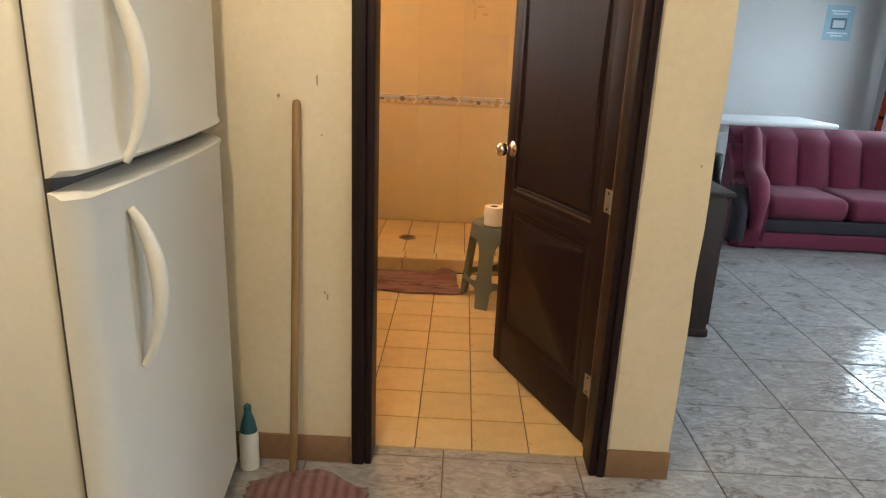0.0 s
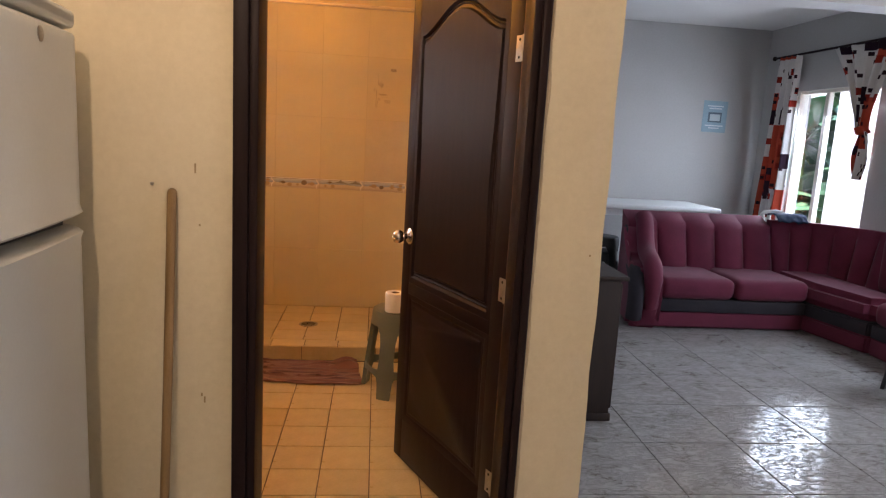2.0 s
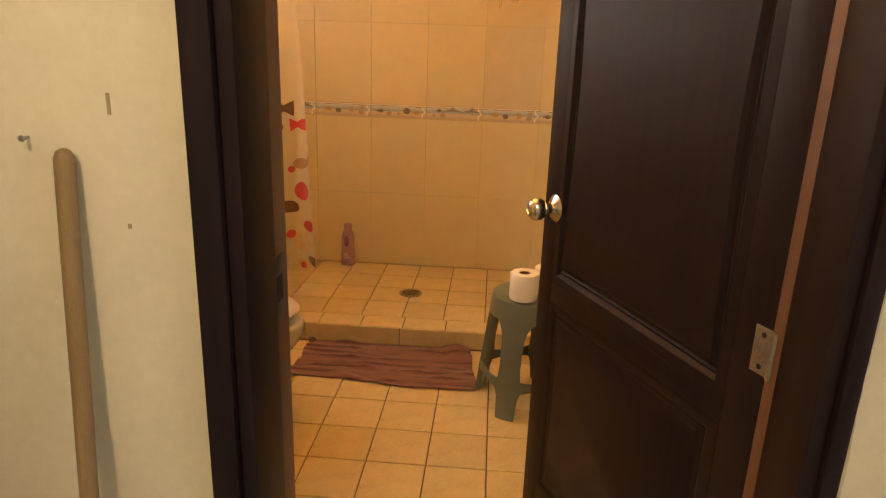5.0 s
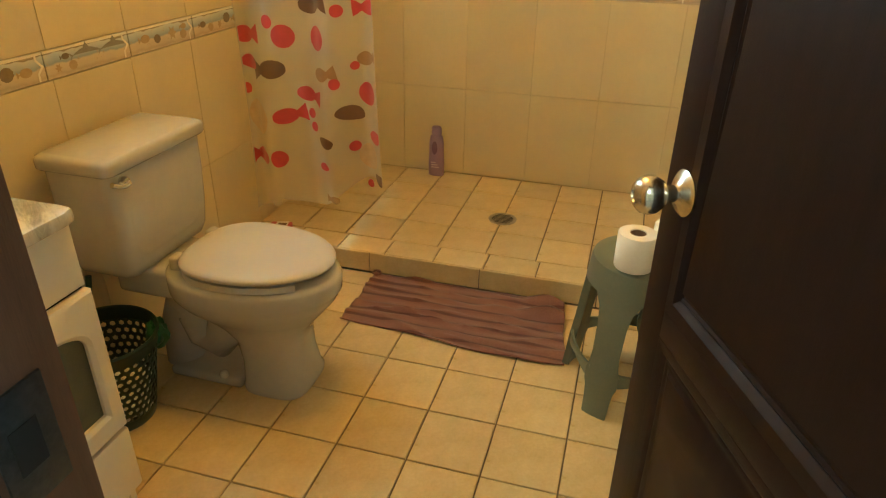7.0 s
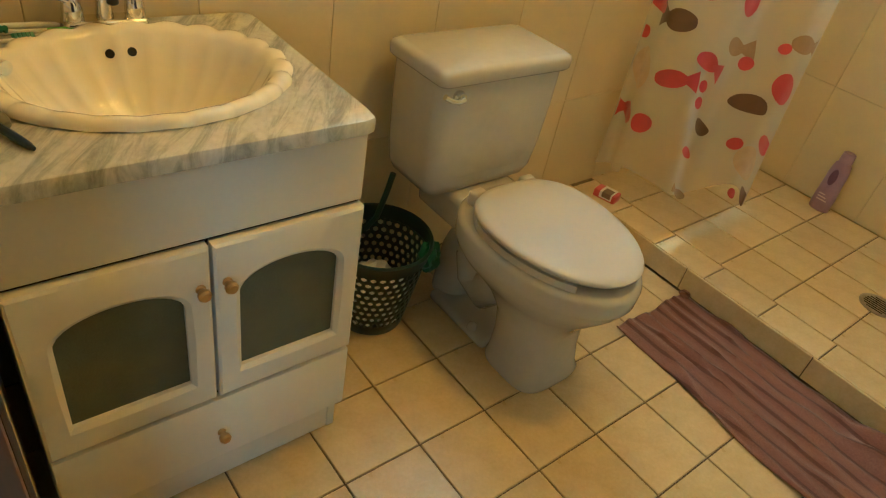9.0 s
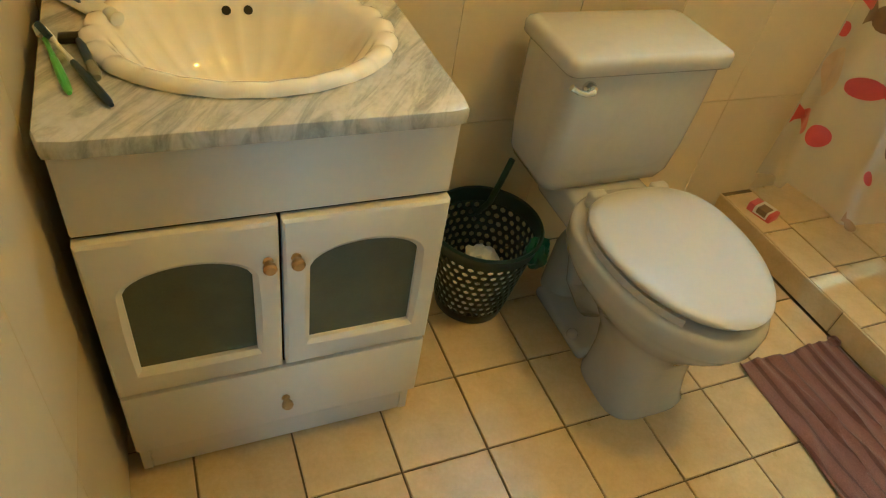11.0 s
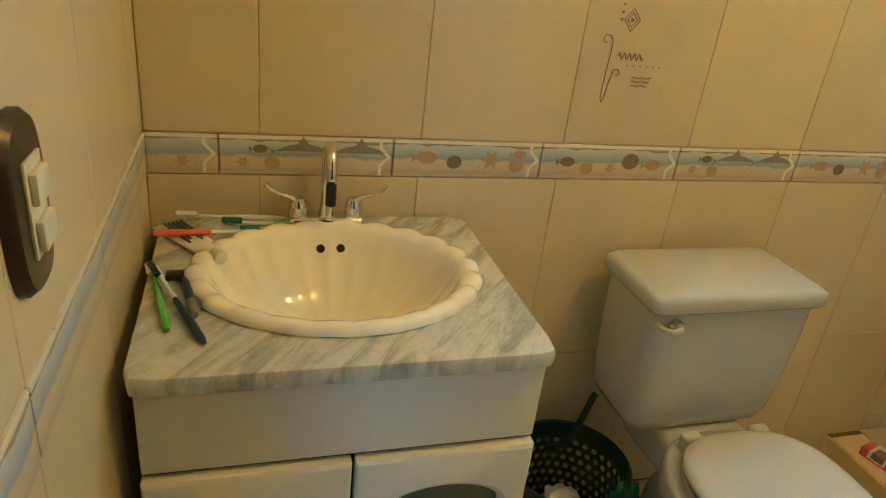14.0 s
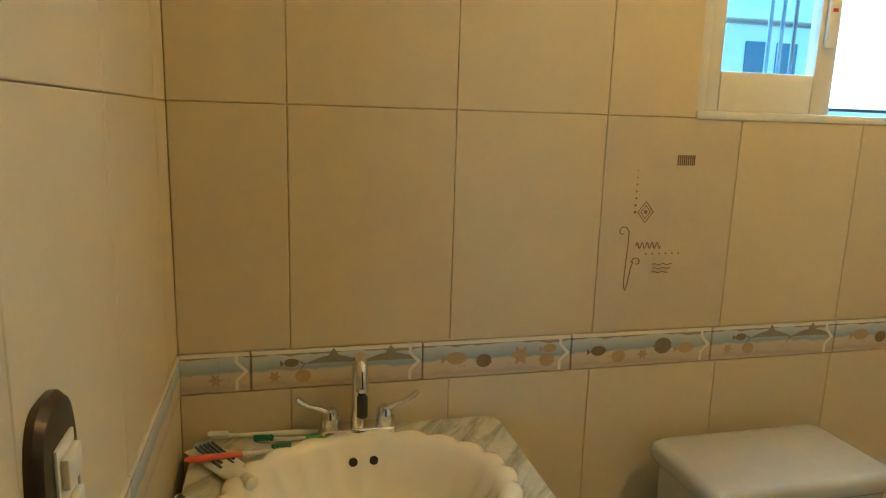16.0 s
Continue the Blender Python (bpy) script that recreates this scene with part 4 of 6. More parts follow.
tube(b, [(XL + 0.001, 0.585, 2.05), (XR - 0.001, 0.585, 2.05)], 0.011, 14)
tagged(part("curtain_rod", b, surface("beige_rod_paint", (0.42, 0.36, 0.26), (0.50, 0.43, 0.32), 8, 80, 0.5, relief=0.05)), "beige painted shower curtain rod across the shower", "curtain rod")
for i in range(7):
    b = bmesh.new()
    x = -0.77 + i * 0.085
    tube(b, [(x, 0.585 + 0.016 * math.sin(a), 2.048 + 0.016 * math.cos(a)) for a in [2 * math.pi * k / 14 for k in range(15)]], 0.002, 6)
    part("ring", b, pvc_white, shower_curtain)

# shampoo bottle
lilac = surface("lilac_plastic", (0.30, 0.20, 0.36), (0.36, 0.25, 0.42), 8, 80, 0.35, relief=0.02)
bottle = thing("shampoo_bottle", (-0.245, 1.372, 0.0905), "lilac plastic shampoo bottle standing on the shower floor", "bottle")


def oval_loft(b, levels, n=28):
    rings(b, [[(rx * math.cos(2 * math.pi * i / n), ry * math.sin(2 * math.pi * i / n), z) for i in range(n)] for z, rx, ry in levels])


b = bmesh.new()
oval_loft(b, [(0.0, 0.036, 0.020), (0.004, 0.039, 0.022), (0.06, 0.040, 0.023), (0.12, 0.037, 0.022), (0.17, 0.036, 0.021), (0.20, 0.030, 0.019), (0.208, 0.022, 0.017)])
body = part("body", b, lilac, bottle)
b = bmesh.new()
oval_loft(b, [(0.209, 0.024, 0.018), (0.215, 0.025, 0.019), (0.245, 0.023, 0.018), (0.249, 0.018, 0.014)])
part("cap", b, lilac, bottle)
b = bmesh.new()
oval_loft(b, [(-0.001, 0.014, 0.034), (0.0015, 0.013, 0.033)], 20)
bmesh.ops.transform(b, matrix=Matrix.Translation((-0.004, -0.0225, 0.145)) @ Matrix.Rotation(radians(90), 4, "X"), verts=b.verts[:])
part("oval_label", b, surface("dark_lilac_print", (0.14, 0.07, 0.17), (0.17, 0.09, 0.20), 20, 80, 0.4, relief=0.0), bottle, "dark lilac oval label")
for k in range(3):
    part("print_line", box_bm(-0.020, 0.020 - 0.008 * k, -0.0238, -0.0232, 0.045 + 0.012 * k, 0.050 + 0.012 * k), surface("pale_print_line", (0.6, 0.5, 0.62), (0.65, 0.55, 0.66), 20, 80, 0.5, relief=0.0), bottle)

# soap packet on the kerb
pink_card = surface("pink_packet_card", (0.50, 0.07, 0.08), (0.58, 0.10, 0.11), 12, 90, 0.4, relief=0.03)
soap = thing("soap_packet", (-0.672, 0.565, 0.0905), "small pink and white soap packet on the shower kerb", "soap", turn=14)
part("packet", box_bm(-0.043, 0.043, -0.026, 0.026, 0.0, 0.030, bevel=0.004), pink_card, soap)
part("white_band", box_bm(-0.020, 0.030, -0.0266, 0.0266, 0.006, 0.0306, bevel=0.001), paper_white, soap, "white printed band")
part("dark_print", box_bm(-0.010, 0.024, -0.0272, 0.010, 0.012, 0.0312, bevel=0.0), print_ink, soap)

# shower drain
drain = thing("shower_drain", (0.178, 0.955, 0.0905), "round metal floor drain grate in the shower", "drain")
b = bmesh.new()
lathe(b, [(0.0, 0.0), (0.060, 0.0), (0.061, 0.003), (0.054, 0.0042), (0.050, 0.0030), (0.0, 0.0028)], 36)
part("ring", b, worn_steel, drain)
for k in range(7):
    w = math.sqrt(max(0, 0.046 ** 2 - (0.0125 * (k - 3)) ** 2))
    part("slot", box_bm(-w, w, 0.0125 * (k - 3) - 0.003, 0.0125 * (k - 3) + 0.003, 0.0027, 0.0034), dark_gap, drain)

# light switch on the door wall
switch_metal = surface("dark_bronze_plate", (0.050, 0.036, 0.026), (0.085, 0.062, 0.046), 16, 90, 0.34, metal=0.6, relief=0.1)
ivory = surface("ivory_plastic", (0.66, 0.62, 0.48), (0.70, 0.66, 0.52), 8, 80, 0.35, relief=0.01)
sw = thing("light_switch", (-0.148, YD, 1.092), "bronze light switch plate with ivory rockers on the tiles", "light switch")
b = bmesh.new()
loops = []
for k, (y, hx, hz) in enumerate(((0.0, 0.043, 0.071), (0.006, 0.043, 0.071), (0.012, 0.039, 0.066), (0.013, 0.031, 0.058))):
    ring = []
    for i in range(40):
        a = 2 * math.pi * i / 40
        ring.append((math.copysign(abs(math.cos(a)) ** 0.55, math.cos(a)) * hx, y, math.copysign(abs(math.sin(a)) ** 0.75, math.sin(a)) * hz))
    loops.append(ring)
rings(b, loops)
part("plate", b, switch_metal, sw)
part("insert", box_bm(-0.021, 0.021, 0.0125, 0.0155, -0.038, 0.038, bevel=0.001), ivory, sw, "ivory insert")
for z in (-0.024, 0.013):
    part("rocker", box_bm(-0.017, 0.017, 0.0155, 0.0215, z - 0.009, z + 0.016, bevel=0.002), ivory, sw, "ivory rocker")

# ---- on the worktop ----
ZT = 0.8045


def brush_colours(name, c):
    return surface(name, tuple(k * 0.85 for k in c), c, 10, 80, 0.3, relief=0.0)


white_plastic = brush_colours("white_plastic", (0.75, 0.75, 0.70))
lime = brush_colours("lime_plastic", (0.16, 0.50, 0.06))
navy = brush_colours("navy_plastic", (0.012, 0.035, 0.10))
orange = brush_colours("orange_plastic", (0.75, 0.13, 0.02))
teal = brush_colours("teal_bristles", (0.01, 0.14, 0.12))


def toothbrush(a, e, neck, grip, bristle, label, z0=ZT + 0.006, z1=ZT + 0.006):
    """From the handle's end a to the head's tip e."""
    A, E = Vector((a[0], a[1], z0)), Vector((e[0], e[1], z1))
    tb = thing("toothbrush", (0, 0, 0), label, "toothbrush", "toothbrushes")
    b = bmesh.new()
    tube(b, [A, A.lerp(E, 0.04), A.lerp(E, 0.18), A.lerp(E, 0.36), A.lerp(E, 0.50), A.lerp(E, 0.54)], [0.003, 0.0052, 0.0062, 0.0056, 0.0048, 0.0035], 10)
    part("grip", b, grip, tb)
    b = bmesh.new()
    tube(b, [A.lerp(E, 0.53), A.lerp(E, 0.66), A.lerp(E, 0.80), A.lerp(E, 0.85), A.lerp(E, 0.97), E], [0.0042, 0.0032, 0.0034, 0.0052, 0.0052, 0.003], 10)
    part("neck", b, neck, tb)
    b = bmesh.new()
    for k in range(5):
        p = A.lerp(E, 0.845 + 0.035 * k)
        d = (E - A).normalized()
        side = Vector((-d.y, d.x, 0)) * 0.6 + Vector((0, 0, 0.8))
        tube(b, [p, p + side * 0.010], [0.0045, 0.0050], 8)
    part("bristles", b, bristle, tb, "teal bristles" if bristle is teal else "")


toothbrush((-0.738, -1.010), (-0.760, -1.195), white_plastic, lime, teal, "green and white toothbrush lying behind the washbasin")
toothbrush((-0.770, -1.085), (-0.780, -1.272), white_plastic, white_plastic, white_plastic, "white toothbrush lying behind the washbasin", ZT + 0.006, ZT + 0.010)
toothbrush((-0.678, -1.300), (-0.708, -1.135), white_plastic, orange, teal, "orange and white toothbrush lying across the tube", ZT + 0.022, ZT + 0.010)
toothbrush((-0.375, -1.209), (-0.578, -1.290), white_plastic, navy, navy, "navy and white toothbrush at the worktop's corner", ZT + 0.006, ZT + 0.014)
toothbrush((-0.410, -1.256), (-0.590, -1.294), lime, lime, white_plastic, "lime green toothbrush at the worktop's corner")

tube_thing = thing("toothpaste_tube", (-0.678, -1.238, ZT), "flattened white toothpaste tube with blue print", "toothpaste", turn=31)
b = bmesh.new()
rings(b, [[(u * 0.1, w * math.cos(2 * math.pi * i / 16), max(0.0005, 0.0085 * h + 0.008 * h * math.sin(2 * math.pi * i / 16))) for i in range(16)] for u, w, h in ((-0.95, 0.027, 0.15), (-0.8, 0.027, 0.3), (-0.2, 0.026, 0.75), (0.35, 0.023, 1.0), (0.62, 0.017, 1.05), (0.66, 0.008, 0.9))])
part("sleeve", b, white_plastic, tube_thing, angle=60)
b = bmesh.new()
lathe(b, [(0.0105, 0.0), (0.0115, 0.002), (0.011, 0.022), (0.0, 0.023)], 16, Matrix.Translation((0.064, 0, 0.0115)) @ Matrix.Rotation(radians(90), 4, "Y"))
part("cap", b, white_plastic, tube_thing)
for k in range(5):
    part("print_line", box_bm(-0.075, 0.015 - 0.012 * (k % 3), -0.016 + 0.007 * k, -0.013 + 0.007 * k, 0.0118, 0.0160), surface("blue_grey_print", (0.05, 0.07, 0.12), (0.08, 0.10, 0.16), 30, 90, 0.5, relief=0.0), tube_thing)

razor = thing("razor", (0, 0, 0), "dark disposable razor with a grey handle end", "razor")
b = bmesh.new()
tube(b, [(-0.548, -1.246, ZT + 0.008), (-0.52, -1.240, ZT + 0.012), (-0.475, -1.231, ZT + 0.010)], [0.004, 0.0065, 0.006], 12)
part("handle", b, navy, razor)
b = bmesh.new()
tube(b, [(-0.476, -1.231, ZT + 0.010), (-0.455, -1.227, ZT + 0.008), (-0.442, -1.224, ZT + 0.0075)], [0.0065, 0.0085, 0.005], 12)
part("handle_end", b, surface("grey_rubber", (0.20, 0.20, 0.16), (0.25, 0.25, 0.20), 20, 90, 0.6, relief=0.1), razor, "grey rubber handle end")
part("head", box_bm(-0.572, -0.552, -1.272, -1.230, ZT, ZT + 0.011, bevel=0.003), black_plastic, razor)

# ---- bathroom window and what lies outside ----
win = thing("window_1", (0, 0, 0), "white framed sliding window high in the tiled wall", "window", kind="structure")
y0, y1, z0, z1 = WIN
YM = -0.040
slab(win, "frame", -0.93, XL - 0.004, y0, y0 + 0.022, z0, z1, pvc_white, 0.003)
slab(win, "frame", -0.93, XL - 0.004, y1 - 0.022, y1, z0, z1, pvc_white, 0.003)
slab(win, "frame", -0.93, XL - 0.004, y0 + 0.023, y1 - 0.023, z1 - 0.022, z1, pvc_white, 0.003)
slab(win, "sill", -0.96, XL + 0.004, y0 + 0.0005, y1 - 0.0005, z0 - 0.012, z0 + 0.004, pvc_white, 0.003)
sash = slab(win, "sash", -0.835, -0.808, y0 + 0.023, y0 + 0.052, z0 + 0.005, z1 - 0.023, pvc_white, 0.003)
slab(win, "sash", -0.835, -0.808, YM - 0.048, YM, z0 + 0.005, z1 - 0.023, pvc_white, 0.003)
slab(win, "sash", -0.835, -0.808, y0 + 0.053, YM - 0.049, z0 + 0.005, z0 + 0.082, pvc_white, 0.003)
slab(win, "sash", -0.835, -0.808, y0 + 0.053, YM - 0.049, z1 - 0.075, z1 - 0.023, pvc_white, 0.003)
p = slab(win, "pane", -0.824, -0.820, y0 + 0.050, YM - 0.046, z0 + 0.080, z1 - 0.073, clear_glass, 0.0, "clear glass pane")
p.visible_shadow = False
# translucent white pane, added to imitate the overexposed daylight in this half
blown_out_glass, _t, _b = nodes_of("milky_blown_out_glass", 0.5)
_tl = _t.nodes.new("ShaderNodeBsdfTranslucent")
_tl.inputs[0].default_value = (0.92, 0.93, 0.92, 1)
_t.links.new(_tl.outputs[0], _t.nodes["Material Output"].inputs[0])
p = slab(win, "pane", -0.868, -0.864, YM + 0.002, y1 - 0.023, z0 + 0.022, z1 - 0.023, blown_out_glass, 0.0, "milky pane standing in for the overexposed daylight outside")
p.visible_shadow = False
slab(win, "seal", -0.869, -0.860, YM + 0.001, y1 - 0.023, z0 + 0.014, z0 + 0.021, black_plastic, 0.001, "dark rubber seal")
slab(win, "latch", -0.808, -0.798, YM - 0.038, YM - 0.012, z0 + 0.135, z0 + 0.24, pvc_white, 0.004, "white latch with a red mark")
slab(win, "latch_mark", -0.798, -0.7972, YM - 0.032, YM - 0.020, z0 + 0.205, z0 + 0.212, red_ink, 0.0)
for k, x in enumerate((-0.850, -0.872, -0.894)):
    slab(win, "track", x - 0.004, x, YM - 0.075 - 0.012 * k, YM - 0.066 - 0.012 * k, z0 + 0.005, z1 - 0.023, surface("blue_grey_aluminium", (0.16, 0.22, 0.30), (0.24, 0.31, 0.40), 8, 80, 0.4, metal=0.4, relief=0.0), 0.001)

outer_white = surface("sunlit_render", (0.84, 0.84, 0.82), (0.88, 0.88, 0.86), 1.2, 40, 0.85, relief=0.1)
house = thing("neighbour_house", (-3.2, 0, 0), "white rendered house wall across a narrow passage", "house")
part("wall", box_bm(-0.3, 0, -4, 7, -0.1, 5.2), outer_white, house)
wf = part("window", box_bm(0.001, 0.06, 1.386, 3.02, 0.9, 1.965, bevel=0.004), pvc_white, house)
for k in range(2):
    part("pane", box_bm(0.052, 0.066, 1.52 + 0.212 * k, 1.665 + 0.212 * k, 1.05, 1.872), surface("dark_window_pane", (0.03, 0.05, 0.09), (0.05, 0.08, 0.13), 2, 30, 0.1, relief=0.0), wf, "dark glass pane")
part("lintel", box_bm(0.001, 0.10, 1.33, 3.08, 1.99, 2.05, bevel=0.005), outer_white, house)
# ---- kitchen and living room shell ----
LX, LY0, LY1, LC = 4.70, -4.70, 3.60, 2.66
W1 = (1.90, 3.02, 0.70, 2.0)
W2 = (-0.60, 0.85, 0.70, 2.0)
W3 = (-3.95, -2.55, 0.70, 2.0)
floor_living = structure("floor_living", box_bm(-1.0, LX + 0.2, LY0 - 0.15, LY1 + 0.15, -0.12, -0.008), grout, "kitchen and living room floor of glossy mottled tiles", "floor")
wall_kitchen_left = structure("wall_kitchen_left", box_bm(-1.0, -0.88, LY0, YO, 0, LC), cream_plaster, "cream plastered wall behind the refrigerator")
wall_kitchen_back = structure("wall_kitchen_back", box_bm(-1.0, LX + 0.15, LY0 - 0.15, LY0, 0, LC), cream_plaster, "plain cream wall at the kitchen's end")
wall_living_back = structure("wall_living_back", box_bm(CORNER, LX + 0.15, LY1, LY1 + 0.15, 0, LC), grey_plaster, "grey painted living room wall with a poster")
wall_living_left = structure("wall_living_left", box_bm(CORNER - 0.14, CORNER, 1.585, LY1, 0, LC), grey_plaster, "grey painted side wall of the living room")
b = bmesh.new()
box(b, LX, LX + 0.15, LY0, LY1, 0, W1[2])
box(b, LX, LX + 0.15, LY0, LY1, W1[3], LC)
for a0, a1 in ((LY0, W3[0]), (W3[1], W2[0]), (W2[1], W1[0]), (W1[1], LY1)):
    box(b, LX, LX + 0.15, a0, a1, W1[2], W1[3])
wall_living_right = structure("wall_living_right", b, grey_plaster, "grey painted window wall of the living room")
pilaster = structure("wall_pilaster", box_bm(LX - 0.16, LX - 0.002, 1.10, 1.36, 0, LC, bevel=0.004), grey_plaster, "plastered pilaster between the windows")
ceiling_living = structure("ceiling_living", box_bm(-1.0, LX + 0.15, LY0 - 0.15, LY1 + 0.15, LC, LC + 0.12), white_plaster, "white plastered ceiling", "ceiling")
b = bmesh.new()
prism(b, [(CORNER + 0.013, 0.0), (LX - 0.45, 0.0), (LX - 0.30, -0.02), (LX - 0.16, -0.08), (LX - 0.06, -0.18), (LX, -0.34), (LX, 0.379), (CORNER + 0.013, 0.379)], Matrix.Translation((0, 0.76, 2.28)) @ BACK_FACE, 0.20)
beam = structure("ceiling_beam", b, white_plaster, "plastered ceiling beam with a curved end", "beam")
slab(None, "baseboard", -0.98, 0.192, -1.511, -1.501, 0, 0.095, edge_paint, 0.002)
slab(None, "baseboard", 1.038, CORNER + 0.004, -1.511, -1.501, 0, 0.100, edge_paint, 0.002)
for o in [o for o in scene.objects if o.name.startswith("baseboard")]:
    tagged(o, "brown tile baseboard along the kitchen wall", "baseboard", "", "structure")

b = bmesh.new()
loops = []
for k in range(90):
    z = 0.105 + 2.0 * k / 89
    w = 0.008 + 0.007 * noise.noise((z * 7, 3, 1)) + 0.003 * noise.noise((z * 40, 5, 1))
    loops.append([(1.035, -1.5035, z), (1.035 + max(0.003, w), -1.5035, z), (1.035 + max(0.003, w) + 0.003, -1.4995, z), (1.035, -1.4995, z)])
rings(b, loops)
tagged(part("filler_bead", b, surface("dirty_filler", (0.46, 0.36, 0.22), (0.60, 0.50, 0.34), 12, 90, 0.8, relief=0.3)), "uneven filler bead between casing and plaster", "trim", "", "structure")

# windows with white sliding sashes
foliage_dark = surface("banana_leaf", (0.06, 0.17, 0.09), (0.16, 0.33, 0.18), 6, 60, 0.35, relief=0.1, spread=0.55)
bright_wall = surface("sunlit_boundary_wall", (0.78, 0.80, 0.80), (0.86, 0.88, 0.88), 1, 30, 0.9, relief=0.1)


def big_window(name, w):
    win = thing(name, (0, 0, 0), "white framed sliding living room window", "window", kind="structure")
    y0, y1, z0, z1 = w
    slab(win, "frame", LX + 0.03, LX + 0.11, y0, y0 + 0.03, z0, z1, pvc_white)
    slab(win, "frame", LX + 0.03, LX + 0.11, y1 - 0.03, y1, z0, z1, pvc_white)
    slab(win, "frame", LX + 0.03, LX + 0.11, y0 + 0.031, y1 - 0.031, z1 - 0.03, z1, pvc_white)
    slab(win, "frame", LX + 0.03, LX + 0.11, y0 + 0.031, y1 - 0.031, z0, z0 + 0.03, pvc_white)
    ym = y1 - 0.40
    slab(win, "mullion", LX + 0.04, LX + 0.09, ym - 0.025, ym + 0.025, z0 + 0.031, z1 - 0.031, pvc_white)
    for a, c in ((y0 + 0.031, ym - 0.026), (ym + 0.026, y1 - 0.031)):
        p = slab(win, "pane", LX + 0.062, LX + 0.066, a, c, z0 + 0.031, z1 - 0.031, clear_glass, 0.0, "clear glass pane")
        p.visible_shadow = False


big_window("window_2", W1)
big_window("window_3", W2)
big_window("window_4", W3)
ground = structure("ground", box_bm(-40, 40, -40, 40, -0.4, -0.14), surface("garden_soil", (0.10, 0.08, 0.05), (0.16, 0.13, 0.08), 1, 12, 0.95, relief=0.4), "bare garden soil outside", "ground")
boundary_wall = structure("boundary_wall", box_bm(5.2, 16.0, 9.2, 9.4, -0.14, 2.6), bright_wall, "bright white garden wall outside the windows")

garden_wall = structure("garden_wall", box_bm(6.0, 6.2, -4.6, 4.20, -0.14, 3.6), bright_wall, "bright white rendered wall close outside the windows")


def leaf_blade(b, base, yaw, lift, length, width):
    d = Vector((math.cos(yaw), math.sin(yaw), 0))
    s = Vector((-d.y, d.x, 0))
    rows_l = []
    for i in range(11):
        f = i / 10
        c = Vector(base) + d * (length * f * math.cos(lift)) + Vector((0, 0, length * (math.sin(lift) * f - 0.55 * f * f)))
        w = width * math.sin(math.pi * min(0.98, 0.06 + f)) ** 0.6
        droop = Vector((0, 0, -0.25 * w))
        rag = 1 + 0.12 * math.sin(31 * f + yaw * 7)
        rows_l.append([c - s * w * rag + droop, c - s * w * 0.5 + droop * 0.3, c + Vector((0, 0, -0.01)), c + s * w * 0.5 + droop * 0.3, c + s * w * rag + droop])
    rings(b, rows_l, False, False)


rng = random.Random(5)
for px, py, n in ((7.1, 5.4, 17), (7.7, 6.7, 18), (6.7, 6.4, 15), (8.2, 5.8, 14), (7.3, 6.0, 18), (7.0, 5.0, 15), (8.0, 7.4, 18), (8.7, 6.8, 16), (6.6, 5.7, 14), (8.4, 7.9, 16)):
    plant = thing("banana_plant", (px, py, -0.14), "tall banana plant with broad green leaves in the garden", "plant", "banana plants")
    b = bmesh.new()
    tube(b, [(0, 0, 0), (0.03, 0.02, 0.7), (0.02, 0.05, 1.4), (0.0, 0.03, 1.9)], [0.13, 0.11, 0.09, 0.05], 12)
    part("stem", b, surface("banana_stem", (0.12, 0.16, 0.05), (0.20, 0.24, 0.09), 4, 40, 0.6, relief=0.2), plant)
    for k in range(n):
        b = bmesh.new()
        leaf_blade(b, (0.02, 0.03, 0.5 + 1.5 * k / n), rng.uniform(0, 6.28), rng.uniform(0.5, 1.25), rng.uniform(1.2, 1.8), rng.uniform(0.16, 0.27))
        part("leaf", b, foliage_dark, plant, angle=80)

# ---- refrigerator ----
fridge_white = surface("refrigerator_enamel", (0.60, 0.58, 0.50), (0.66, 0.64, 0.56), 2, 120, 0.32, relief=0.06, wear=(60, 0.80, (0.35, 0.30, 0.22)))
gasket = surface("grey_gasket", (0.035, 0.032, 0.028), (0.06, 0.055, 0.05), 20, 90, 0.7, relief=0.1)
FY0, FY1, FXF = -0.790, 0.0, -0.015
fridge = thing("refrigerator", (-0.174, -1.612, 0), "off-white two-door refrigerator with curved handles", "refrigerator", turn=3.2)
part("body", box_bm(-0.66, FXF - 0.012, FY0 + 0.004, FY1 - 0.004, 0.035, 1.585, bevel=0.012, segs=3), fridge_white, fridge)
part("gasket", box_bm(FXF - 0.012, FXF, FY0 + 0.015, FY1 - 0.015, 0.06, 1.575), gasket, fridge, "dark door gasket")
for y in (FY0 + 0.06, FY1 - 0.06):
    for x in (-0.60, -0.08):
        part("foot", box_bm(x - 0.02, x + 0.02, y - 0.02, y + 0.02, 0.0, 0.036, bevel=0.004), gasket, fridge)


def bowed_door(z0, z1, top_curl, bottom_curl):
    """A door whose front swells outwards, with rolled upper and lower lips."""
    b = bmesh.new()
    n = 28
    prof = [(z0, -0.014), (z0 + 0.004, -0.004), (z0 + 0.012, 0.0 if not bottom_curl else 0.006), (z0 + 0.03, 0.0), (z1 - 0.03, 0.0), (z1 - 0.012, 0.0 if not top_curl else 0.006), (z1 - 0.004, -0.004), (z1, -0.014)]
    loops = []
    for z, o in prof:
        ring = [(FXF, FY0, z)]
        for i in range(n + 1):
            f = i / n
            y = FY0 + (FY1 - FY0) * f
            e = min(f, 1 - f) * (FY1 - FY0)
            corner = 0.030 * (1 - min(1.0, e / 0.035)) ** 2
            ring.append((FXF + 0.045 + 0.018 * math.sin(math.pi * f) - corner + o, y, z))
        ring.append((FXF, FY1, z))
        loops.append(ring)
    rings(b, loops)
    return b


